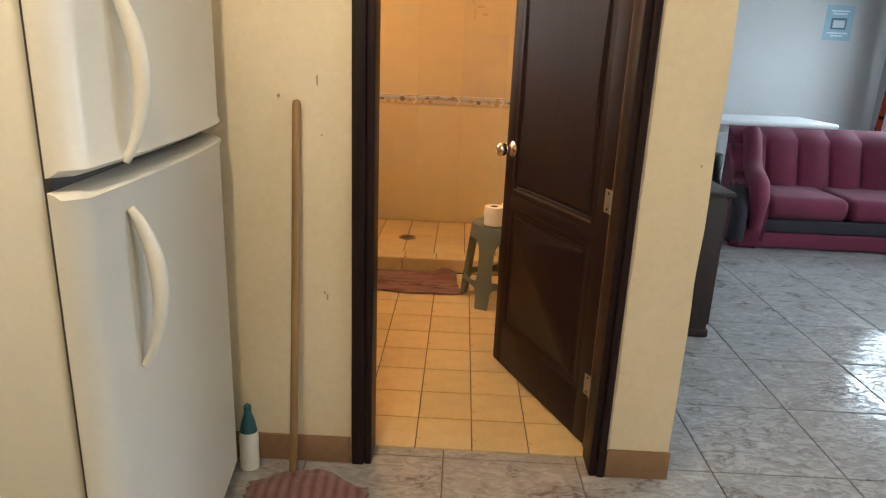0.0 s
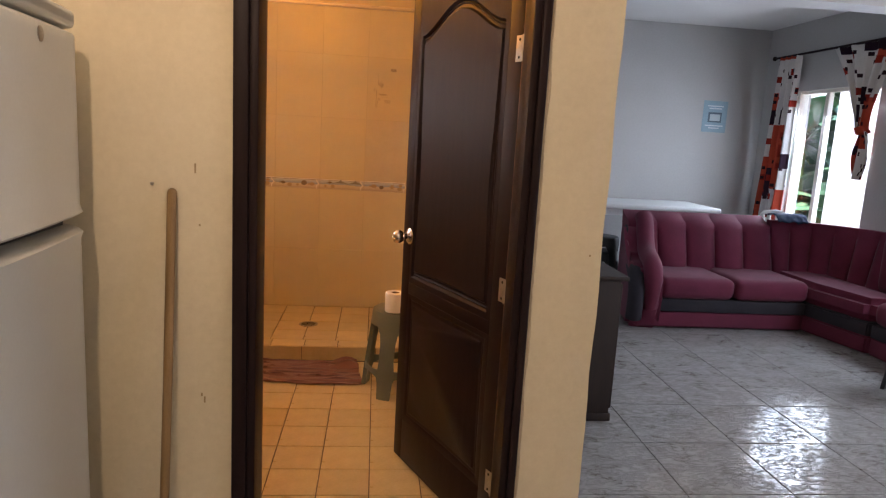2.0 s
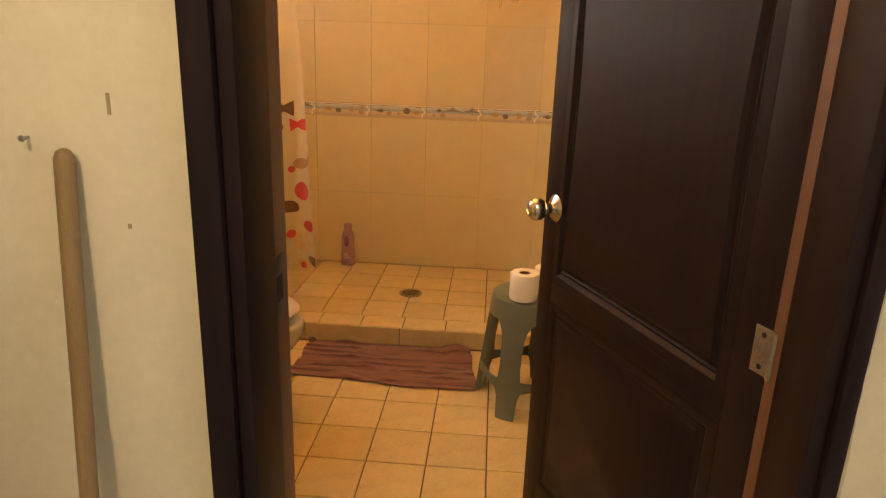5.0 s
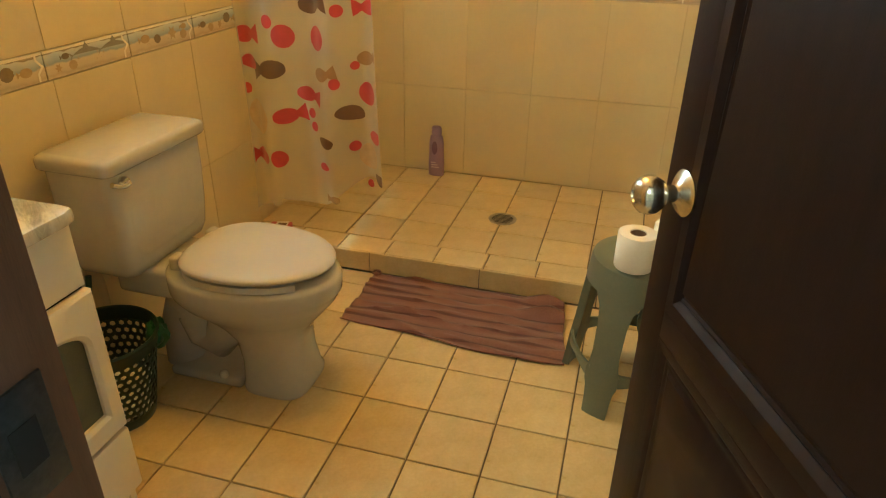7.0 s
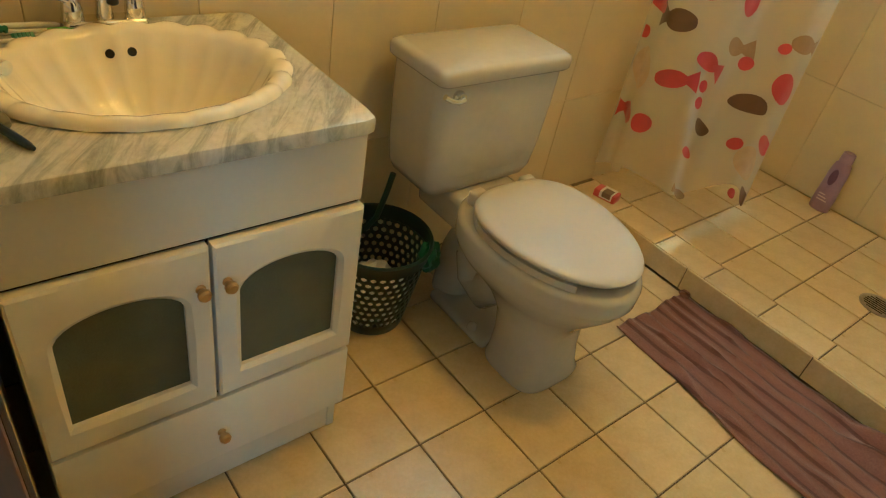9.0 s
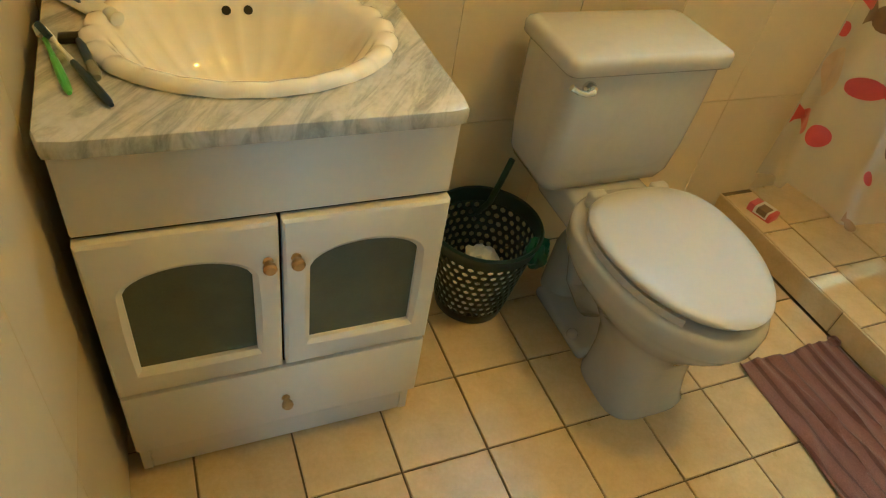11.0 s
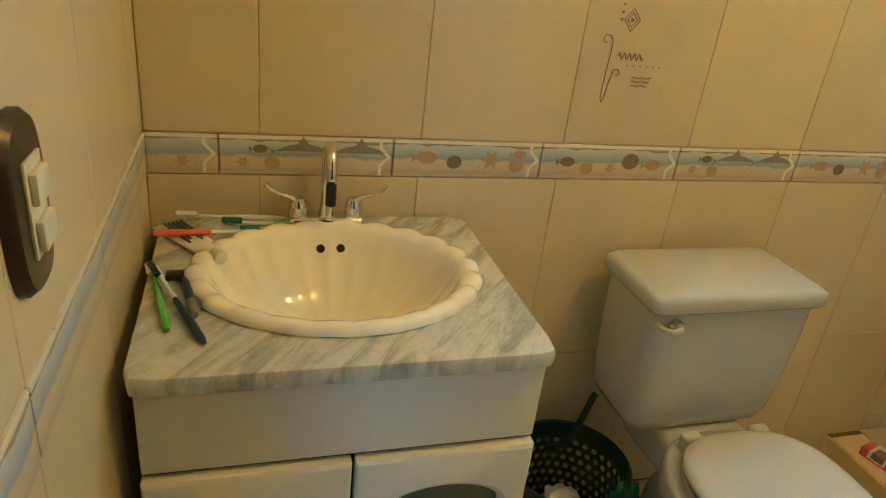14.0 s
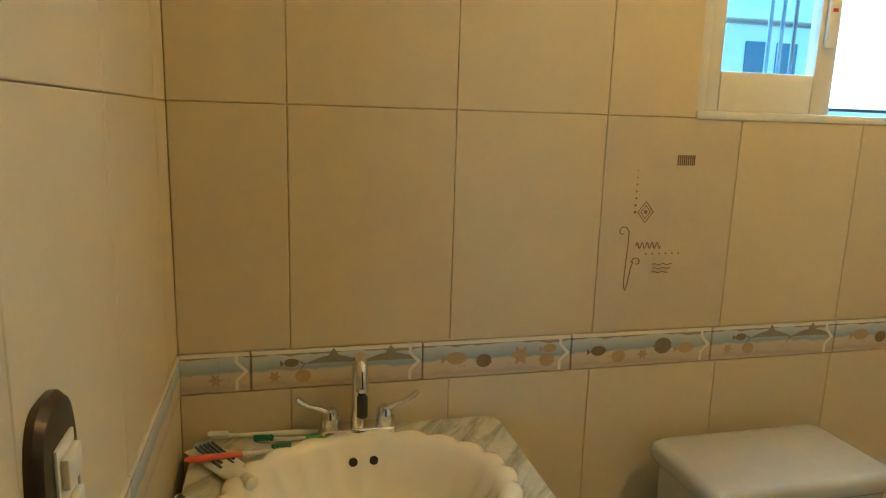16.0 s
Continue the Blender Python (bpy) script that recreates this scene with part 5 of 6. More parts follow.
SPLIT = 1.105
upper = part("freezer_door", bowed_door(SPLIT + 0.010, 1.552, False, True), fridge_white, fridge, angle=45)
part("top_trim", bowed_door(1.558, 1.602, False, False), fridge_white, fridge, "off-white trim above the freezer door", angle=45)
lower = part("refrigerator_door", bowed_door(0.07, SPLIT - 0.014, True, False), fridge_white, fridge, angle=45)


def fridge_front(y):
    return FXF + 0.045 + 0.018 * math.sin(math.pi * (y - FY0) / (FY1 - FY0))


for owner, z0, z1 in ((upper, SPLIT + 0.014, SPLIT + 0.320), (lower, SPLIT - 0.392, SPLIT - 0.072)):
    b = bmesh.new()
    pts, rad = [], []
    for i in range(17):
        f = i / 16
        y = FY0 + 0.155 + 0.016 * math.sin(math.pi * f)
        pts.append((fridge_front(y) + 0.004 + 0.036 * math.sin(math.pi * f) ** 0.7, y, z0 + (z1 - z0) * f))
        rad.append(0.008 + 0.009 * math.sin(math.pi * f ** 1.4))
    tube(b, pts, rad, 14)
    part("handle", b, fridge_white, owner, "bowed off-white handle", angle=80)
b = bmesh.new()
lathe(b, [(0.0, 0), (0.016, 0), (0.016, 0.003), (0.012, 0.0045), (0.0, 0.0045)], 22, Matrix.Translation((fridge_front(FY1 - 0.25) - 0.002, FY1 - 0.25, 1.520)) @ Matrix.Rotation(radians(90), 4, "Y"))
part("badge", b, worn_steel, upper, "small round metal badge")
for k in range(4):
    part("maker_mark", box_bm(fridge_front(FY1 - 0.37) - 0.008, fridge_front(FY1 - 0.37) + 0.0012, FY1 - 0.40 + 0.016 * k, FY1 - 0.389 + 0.016 * k, 1.576, 1.584), worn_steel, upper)

# ---- mop stick, rag, bottle by the wall ----
pole_wood = surface("worn_pole_wood", (0.20, 0.12, 0.045), (0.32, 0.20, 0.085), 3, 70, 0.5, relief=0.2, stretch=(12, 12, 1))
mop = thing("mop_stick", (0, 0, 0), "worn wooden mop stick leaning against the cream wall", "mop")
b = bmesh.new()
tube(b, [(0.022, -1.600, 0.012), (0.027, -1.585, 0.2), (0.034, -1.550, 0.65), (0.040, -1.514, 1.160)], 0.0125, 14)
part("pole", b, pole_wood, mop)
b = bmesh.new()
tube(b, [(0.040, -1.514, 1.160), (0.0403, -1.5135, 1.172), (0.0405, -1.513, 1.180), (0.0405, -1.513, 1.183)], [0.0125, 0.0122, 0.009, 0.004], 14)
part("rounded_end", b, pole_wood, mop)


def rag_mesh():
    b = bmesh.new()
    loops = []
    for i in range(41):
        u = i / 40
        row = []
        for j in range(25):
            v = j / 24
            x = -0.10 + 0.37 * u + 0.02 * noise.noise((3 * v, 5 * u, 1))
            y = -1.72 + 0.15 * v * (0.55 + 0.45 * math.sin(math.pi * min(1, u * 1.1))) + 0.02 * noise.noise((4 * u, 2 * v, 8))
            dome = math.sin(math.pi * u) * math.sin(math.pi * v)
            z = 0.006 + 0.028 * dome + 0.022 * abs(noise.noise((7 * u + 2 * v, 5 * v, 3))) * (0.3 + dome)
            row.append((x, y, z))
        loops.append(row)
    rings(b, loops, False, False)
    return b


rag = tagged(part("floor_rag", rag_mesh(), stripes_cloth("dusty_pink_rag", (0.20, 0.10, 0.085), (0.28, 0.15, 0.13), (0.17, 0.085, 0.075), 9, "X"), angle=80), "dusty pink floor rag heaped round the mop stick", "rag")
sol = rag.modifiers.new("thickness", "SOLIDIFY")
sol.thickness, sol.offset = 0.005, -1
jug = thing("bleach_bottle", (-0.128, -1.560, 0.0), "white plastic cleaning bottle with a teal upper part", "bottle")
b = bmesh.new()
oval_loft(b, [(0.0, 0.028, 0.024), (0.004, 0.031, 0.027), (0.12, 0.031, 0.027), (0.135, 0.028, 0.025)], 22)
part("body", b, white_plastic, jug)
b = bmesh.new()
oval_loft(b, [(0.136, 0.028, 0.025), (0.17, 0.022, 0.020), (0.20, 0.012, 0.012), (0.225, 0.012, 0.012), (0.23, 0.008, 0.008)], 22)
part("neck", b, surface("teal_plastic", (0.01, 0.07, 0.08), (0.02, 0.10, 0.11), 10, 80, 0.4, relief=0.0), jug, "teal neck")
b = bmesh.new()
lathe(b, [(0.0, 0.0), (0.0022, 0.0), (0.0022, 0.012), (0.0045, 0.0125), (0.004, 0.014), (0.0, 0.0142)], 10, Matrix.Translation((-0.012, YO, 1.193)) @ Matrix.Rotation(radians(90), 4, "X"))
tagged(part("nail", b, worn_steel), "small dark nail in the cream wall", "nail")
b = bmesh.new()
for x, z, h in ((0.097, 1.238, 0.026), (0.112, 0.600, 0.010), (0.120, 0.585, 0.018), (1.205, 1.043, 0.006), (0.108, 1.085, 0.006)):
    box(b, x - 0.0022, x + 0.0022, YO - 0.0012, YO + 0.001, z - h / 2, z + h / 2)
tagged(part("wall_chip", b, surface("bare_plaster_chip", (0.28, 0.20, 0.10), (0.36, 0.27, 0.15), 30, 90, 0.9, relief=0.4)), "small brown chips and scratches in the plaster", "marks", kind="stuff")

# ---- living room things ----
velvet = surface("wine_red_velvet", (0.105, 0.008, 0.028), (0.165, 0.016, 0.046), 5, 140, 0.85, relief=0.25, sheen=0.08)
dark_band = surface("dark_trim_fabric", (0.014, 0.012, 0.018), (0.028, 0.022, 0.030), 8, 140, 0.85, relief=0.2, sheen=0.03)


def soft_box(x0, x1, y0, y1, z0, z1, r):
    return box_bm(x0, x1, y0, y1, z0, z1, bevel=r, segs=4)


def channel_back(s, x0, x1, n, y0, z0, z1, depth=0.20, rake=0.14):
    """Upright padded channels leaning back, one part each."""
    w = (x1 - x0) / n
    for k in range(n):
        b = bmesh.new()
        loops = []
        for j in range(13):
            f = j / 12
            zz = z0 + (z1 - z0) * f
            lean = rake * f
            roll = 0.0 if f < 0.8 else 0.10 * ((f - 0.8) / 0.2) ** 2
            puff = 0.050 * math.sin(math.pi * min(1, 0.25 + 0.75 * f))
            row = []
            for i in range(9):
                g = i / 8
                bulge = puff * math.sin(math.pi * g) ** 0.6
                row.append((x0 + w * (k + g), y0 + lean + roll - bulge, zz - (0.02 * (1 - math.sin(math.pi * g)) if f > 0.9 else 0)))
            for i in range(8, -1, -1):
                row.append((x0 + w * (k + i / 8), y0 + lean + depth * (1 - 0.35 * f), zz))
            loops.append(row)
        rings(b, loops)
        part("back_channel", b, velvet, s, angle=60)


sofa = thing("sofa", (2.50, 1.38, 0), "wine-red velvet two-seat sofa section with dark trim", "sofa", "sectional sofa")
part("base", soft_box(0.10, 1.46, 0.02, 0.72, 0.012, 0.135, 0.02), velvet, sofa)
part("trim_band", soft_box(0.27, 1.46, 0.012, 0.70, 0.137, 0.235, 0.012), dark_band, sofa, "dark fabric band")
for x0, x1 in ((0.27, 0.865), (0.87, 1.47)):
    part("seat_cushion", soft_box(x0, x1, -0.015, 0.62, 0.236, 0.405, 0.06), velvet, sofa, angle=60)
channel_back(sofa, 0.20, 1.46, 5, 0.50, 0.36, 0.835)
part("back_panel", soft_box(0.21, 1.46, 0.70, 0.80, 0.02, 0.78, 0.03), velvet, sofa)
b = bmesh.new()
arm = [(0.05, 0.0), (0.74, 0.0), (0.74, 0.72), (0.62, 0.74), (0.52, 0.62), (0.40, 0.51), (0.22, 0.48), (0.10, 0.47), (0.03, 0.43), (0.01, 0.36), (0.03, 0.24)]
ARM = Matrix.Translation((0.02, 0, 0)) @ Matrix.Rotation(radians(-13), 4, "Z") @ LEFT_FACE
prism(b, arm, ARM, 0.25)
bmesh.ops.bevel(b, geom=b.edges[:], offset=0.035, segments=4, affect="EDGES")
part("arm", b, velvet, sofa, angle=60)
SWEEP = [(0.70, 0.785), (0.62, 0.755), (0.56, 0.69), (0.48, 0.60), (0.40, 0.548), (0.30, 0.522), (0.20, 0.508), (0.10, 0.490), (0.04, 0.452), (0.005, 0.39), (0.0, 0.32), (0.005, 0.25), (0.02, 0.17)]
b = bmesh.new()
tube(b, [ARM @ Vector((y, z, 0.165)) for y, z in SWEEP], [0.07] * 10 + [0.06, 0.055, 0.045], 16)
part("arm_roll", b, velvet, sofa, angle=60)
b = bmesh.new()
tube(b, [ARM @ Vector((y - 0.01, z - 0.085, 0.048)) for y, z in SWEEP], [0.03] * 4 + [0.045, 0.05, 0.055] + [0.06] * 6, 14)
part("arm_trim", b, dark_band, sofa, "dark fabric arm front")


def wedge(x_list, z0, z1, r):
    b = bmesh.new()
    prism(b, x_list, Matrix.Translation((0, 0, z0)), z1 - z0)
    bmesh.ops.bevel(b, geom=b.edges[:], offset=r, segments=4, affect="EDGES")
    return b


corner_sofa = thing("corner_sofa", (0, 0, 0), "wine-red velvet corner section of the sofa", "sofa", "sectional sofa")
CORN = [(3.97, 1.38), (4.075, 0.86), (4.60, 0.86), (4.60, 2.15), (3.97, 2.15)]
part("base", wedge([(x, y) for x, y in CORN], 0.012, 0.135, 0.015), velvet, corner_sofa)
part("trim_band", wedge([(x - 0.005, y) for x, y in CORN], 0.137, 0.235, 0.01), dark_band, corner_sofa, "dark fabric band")
part("seat_cushion", wedge([(x - 0.01 if x < 4.2 else x - 0.2, y if y < 1.6 else y - 0.25) for x, y in CORN], 0.236, 0.405, 0.05), velvet, corner_sofa, angle=60)
for k in range(6):
    a0, a1 = radians(90 - 15 * k), radians(90 - 15 * (k + 1))
    b = bmesh.new()
    loops = []
    for j in range(10):
        f = j / 9
        z = 0.36 + 0.45 * f
        row = []
        for i in range(9):
            g = i / 8
            a = a0 + (a1 - a0) * g
            r = 0.60 + 0.11 * f - 0.045 * math.sin(math.pi * g) ** 0.6 * math.sin(math.pi * min(1, 0.25 + 0.75 * f))
            row.append((3.985 + r * math.cos(a) * 0.88, 1.32 + r * math.sin(a), z))
        for i in range(8, -1, -1):
            a = a0 + (a1 - a0) * i / 8
            r = 0.60 + 0.11 * f + 0.17 - 0.10 * f
            row.append((3.985 + r * math.cos(a) * 0.88, 1.32 + r * math.sin(a), z))
        loops.append(row)
    rings(b, loops)
    part("back_channel", b, velvet, corner_sofa, angle=60)

side_sofa = thing("side_sofa", (0, 0, 0), "wine-red velvet side section of the sofa under the window", "sofa", "sectional sofa")
part("base", soft_box(4.085, 4.66, -0.75, 0.84, 0.012, 0.135, 0.015), velvet, side_sofa)
part("trim_band", soft_box(4.080, 4.66, -0.75, 0.84, 0.137, 0.235, 0.01), dark_band, side_sofa, "dark fabric band")
for y0, y1 in ((0.03, 0.83), (-0.75, 0.02)):
    part("seat_cushion", soft_box(4.06, 4.50, y0, y1, 0.236, 0.405, 0.06), velvet, side_sofa, angle=60)
for k in range(8):
    y0 = -0.75 + 0.262 * k
    part("back_channel", soft_box(4.46, 4.66, y0, y0 + 0.262, 0.36, 0.82, 0.07), velvet, side_sofa, angle=60)

cloth_blue = surface("navy_cloth", (0.008, 0.020, 0.055), (0.016, 0.035, 0.085), 12, 140, 0.9, relief=0.4)
b = bmesh.new()
loops = []
for i in range(25):
    u = i / 24
    row = []
    for j in range(13):
        v = j / 12
        y = 1.915 + 0.22 * v
        z = 0.838 + 0.022 * math.sin(math.pi * v) - 0.055 * max(0, 0.25 - v) * 4 * (0.7 + 0.5 * noise.noise((5 * u, 1, 1))) + 0.015 * abs(noise.noise((9 * u, 6 * v, 2)))
        row.append((3.98 + 0.27 * u, y, z + 0.01))
    loops.append(row)
rings(b, loops, False, False)
o = tagged(part("blue_cloth", b, cloth_blue, angle=80), "crumpled navy blue cloth thrown over the sofa back", "cloth")
sol = o.modifiers.new("thickness", "SOLIDIFY")
sol.thickness = 0.006
# plastic table and stools behind the sofa
table_plastic = surface("white_table_plastic", (0.66, 0.68, 0.68), (0.74, 0.76, 0.76), 3, 80, 0.35, relief=0.03)
table = thing("plastic_table", (3.02, 2.85, 0), "white plastic table behind the sofa", "table")
part("tabletop", box_bm(-0.75, 0.76, -0.36, 0.36, 0.80, 0.845, bevel=0.018, segs=4), table_plastic, table)
part("apron", box_bm(-0.66, 0.66, -0.29, 0.29, 0.735, 0.799, bevel=0.008), table_plastic, table)
for x in (-0.60, 0.60):
    for y in (-0.26, 0.26):
        b = bmesh.new()
        tube(b, [(x * 1.06, y * 1.08, 0.0), (x, y, 0.74)], [0.022, 0.032], 12)
        part("leg", b, table_plastic, table)
dark_stool_m = surface("dark_stool_plastic", (0.020, 0.026, 0.030), (0.032, 0.040, 0.045), 8, 90, 0.4, relief=0.05)
dark_stool = copy_thing(bath_stool, pose(2.60, 2.30, 0.0, 0, 0, 20))
tagged(dark_stool, "dark grey plastic stool beside the sofa arm", "stool", "plastic stools")
for o in dark_stool.children_recursive:
    o.data = o.data.copy()
    o.data.materials[0] = dark_stool_m
stacked = copy_thing(dark_stool, pose(2.60, 2.30, 0.13, 0, 0, 20))
tagged(stacked, "second dark grey plastic stool stacked on another", "stool", "plastic stools")
near_stool = copy_thing(bath_stool, pose(3.80, 0.06, 0.0, 0, 0, 208))
tagged(near_stool, "grey plastic stool in front of the sofa", "stool", "plastic stools")
for o in near_stool.children_recursive:
    o.data = o.data.copy()
    o.data.materials[0] = dark_stool_m
sponge = tagged(part("soap_bar", box_bm(3.73, 3.82, 0.02, 0.075, 0.4535, 0.475, bevel=0.006), brush_colours("pale_green_soap", (0.45, 0.62, 0.35))), "pale green soap bar on the plastic stool", "soap")
chair = thing("plastic_chair", (4.42, 2.45, 0), "white plastic armchair behind the sofa by the window", "chair", turn=120)
b = bmesh.new()
tube(b, [(-0.24, -0.20, 0.62), (-0.25, 0.0, 0.64), (-0.22, 0.16, 0.74), (-0.12, 0.23, 0.84), (0.0, 0.25, 0.865), (0.12, 0.23, 0.84), (0.22, 0.16, 0.74), (0.25, 0.0, 0.64), (0.24, -0.20, 0.62)], 0.017, 10)
part("top_rail", b, table_plastic, chair)
for k in range(5):
    b = bmesh.new()
    x = -0.12 + 0.06 * k
    tube(b, [(x * 0.9, 0.19, 0.44), (x, 0.235, 0.84)], 0.011, 8)
    part("back_slat", b, table_plastic, chair)
part("seat", box_bm(-0.22, 0.22, -0.22, 0.20, 0.41, 0.435, bevel=0.01), table_plastic, chair)
for x in (-0.21, 0.21):
    for y in (-0.20, 0.18):
        b = bmesh.new()
        tube(b, [(x * 1.08, y * 1.12, 0), (x, y, 0.42 if y > 0 else 0.62)], 0.017, 8)
        part("leg", b, table_plastic, chair)

# dark sideboard at the wall's end
side_wood = surface("dark_sideboard_wood", (0.018, 0.010, 0.008), (0.036, 0.020, 0.015), 3, 60, 0.6, relief=0.15, stretch=(10, 10, 1.5))
sideboard = thing("sideboard", (0, 0, 0), "low dark brown wooden sideboard against the wall", "cabinet")
part("top", box_bm(1.262, 1.815, -0.325, 0.62, 0.722, 0.745, bevel=0.006), side_wood, sideboard)
part("body", box_bm(1.264, 1.785, -0.300, 0.60, 0.035, 0.721, bevel=0.004), side_wood, sideboard)
part("plinth", box_bm(1.264, 1.795, -0.306, 0.605, 0.0, 0.040, bevel=0.004), side_wood, sideboard)
for y0, y1 in ((-0.285, 0.14), (0.15, 0.585)):
    part("door", box_bm(1.786, 1.800, y0, y1, 0.06, 0.70, bevel=0.004), side_wood, sideboard)

# poster with a small printed picture
blue_print = surface("pale_blue_poster", (0.20, 0.34, 0.42), (0.28, 0.42, 0.50), 8, 40, 0.6, relief=0.0)
poster = thing("poster", (4.17, LY1, 1.735), "pale blue poster with a small picture on the grey wall", "poster")
part("sheet", box_bm(-0.135, 0.135, -0.004, -0.001, -0.165, 0.165), blue_print, poster)
part("picture", box_bm(-0.075, 0.075, -0.0052, -0.0045, -0.060, 0.045), surface("dark_blue_print", (0.03, 0.07, 0.10), (0.05, 0.10, 0.14), 9, 60, 0.5, relief=0.0), poster)
part("picture_light", box_bm(-0.055, 0.060, -0.006, -0.0055, -0.045, 0.025), surface("light_print", (0.42, 0.52, 0.55), (0.5, 0.6, 0.62), 9, 60, 0.5, relief=0.0), poster)
for k, (a, z) in enumerate(((0.09, 0.11), (0.07, 0.085), (0.10, -0.095), (0.06, -0.12))):
    part("text_bar", box_bm(-a, a, -0.0052, -0.0045, z - 0.006, z + 0.006), surface("white_print_bar", (0.6, 0.66, 0.68), (0.66, 0.72, 0.74), 9, 60, 0.5, relief=0.0), poster)


# printed window curtains
def patch_cloth():
    """White cloth with scattered red and dark rectangles."""
    m, t, b = nodes_of("red_white_black_curtain", 0.9, 0, 0.1)
    uv = t.nodes.new("ShaderNodeTexCoord").outputs["UV"]

    def cells(sx, sy, off):
        mp = t.nodes.new("ShaderNodeMapping")
        mp.inputs["Scale"].default_value = (sx, sy, 1)
        mp.inputs["Location"].default_value = off
        t.links.new(uv, mp.inputs["Vector"])
        fl = t.nodes.new("ShaderNodeVectorMath")
        fl.operation = "FLOOR"
        t.links.new(mp.outputs[0], fl.inputs[0])
        wn = t.nodes.new("ShaderNodeTexWhiteNoise")
        wn.noise_dimensions = "2D"
        t.links.new(fl.outputs[0], wn.inputs["Vector"])
        return wn.outputs["Value"]

    def step(v, at):
        g = t.nodes.new("ShaderNodeMath")
        g.operation = "GREATER_THAN"
        t.links.new(v, g.inputs[0])
        g.inputs[1].default_value = at
        return g.outputs[0]
    col = mix(t, "MIX", (0.66, 0.64, 0.62), (0.46, 0.065, 0.035), step(cells(2.4, 5.0, (0.3, 0.2, 0)), 0.60))
    col = mix(t, "MIX", col, (0.028, 0.014, 0.024), step(cells(6.0, 11.0, (0.1, 0.6, 0)), 0.88))
    col = mix(t, "MIX", col, (0.30, 0.03, 0.02), step(cells(11.0, 26.0, (0.6, 0.4, 0)), 0.90))
    col = mix(t, "MIX", col, (0.03, 0.015, 0.02), step(cells(20.0, 48.0, (0.2, 0.1, 0)), 0.93))
    fine = noise_node(t, 120, 3, 0.6)
    col = mix(t, "MULTIPLY", col, ramp(t, fine.outputs[0], [(0.3, (0.8, 0.8, 0.8)), (0.7, (1, 1, 1))]), 0.7)
    t.links.new(col, b.inputs["Base Color"])
    return m


curtain_cloth = patch_cloth()


def hanging(name, label, edges, z1, z0, folds, seed, x=LX - 0.09):
    """Cloth between two edges given as functions of the height share (0 bottom, 1 top)."""
    c = thing(name, (x, 0, 0), label, "curtain", "window curtains")
    b = bmesh.new()
    uvl = b.loops.layers.uv.new("UVMap")
    nu, nv = 60, 60
    grid = []
    for i in range(nu + 1):
        u = i / nu
        row = []
        for j in range(nv + 1):
            v = j / nv
            a, e = edges(v)
            y = a + (e - a) * u
            amp = 0.020 + 0.020 * (1 - v)
            d = amp * math.sin(2 * math.pi * folds * u + seed + 0.6 * math.sin(3 * v)) + 0.01 * noise.noise((4 * u, 3 * v, seed))
            row.append(b.verts.new((d, y, z0 + (z1 - z0) * v)))
        grid.append(row)
    for i in range(nu):
        for j in range(nv):
            f = b.faces.new((grid[i][j], grid[i + 1][j], grid[i + 1][j + 1], grid[i][j + 1]))
            for lp, (ii, jj) in zip(f.loops, ((i, j), (i + 1, j), (i + 1, j + 1), (i, j + 1))):
                lp[uvl].uv = (ii / nu + seed, jj / nv * (z1 - z0) / 1.6)
    o = part("cloth", b, curtain_cloth, c, angle=90)
    return c


hanging("window_curtain", "long printed red, white and black curtain hanging beside the window", lambda v: (2.94 - 0.04 * v, 3.36 - 0.12 * v), 2.335, 0.45, 4, 0.4)
hanging("window_curtain", "printed red, white and black curtain gathered in a knot", lambda v: (1.90 - 0.28 * v ** 1.6, 1.99 + 0.46 * v ** 1.3), 2.33, 1.62, 5, 2.1)
hanging("curtain_tail", "hanging knotted end of the printed curtain", lambda v: (1.875 - 0.065 * math.sin(math.pi * v), 1.945 + 0.04 * math.sin(math.pi * v)), 1.60, 1.20, 2, 3.3)
hanging("window_curtain", "printed red, white and black curtain at the farther window", lambda v: (0.50 + 0.10 * v, 0.98 - 0.02 * v), 2.335, 0.45, 4, 5.2)
tagged(part("curtain_knot", crumpled((LX - 0.09, 1.935, 1.61), 0.055, 4, 0.8), curtain_cloth, angle=80), "tight knot tied in the printed curtain", "curtain")
for y0, y1 in ((1.55, 3.34), (-0.8, 1.05)):
    b = bmesh.new()
    tube(b, [(LX - 0.09, y0, 2.338), (LX - 0.09, y1, 2.338)], 0.011, 12)
    r = tagged(part("curtain_rail", b, dark_wood), "dark wooden curtain rail above the window", "curtain rail")
    for y in (y0, y1):
        b = bmesh.new()
        bmesh.ops.create_icosphere(b, subdivisions=2, radius=0.024, matrix=Matrix.Translation((LX - 0.09, y, 2.338)))
        part("finial", b, dark_wood, r)
        part("bracket", box_bm(LX - 0.09, LX - 0.001, y * 0.98 - 0.008, y * 0.98 + 0.008, 2.331, 2.345), dark_wood, r)

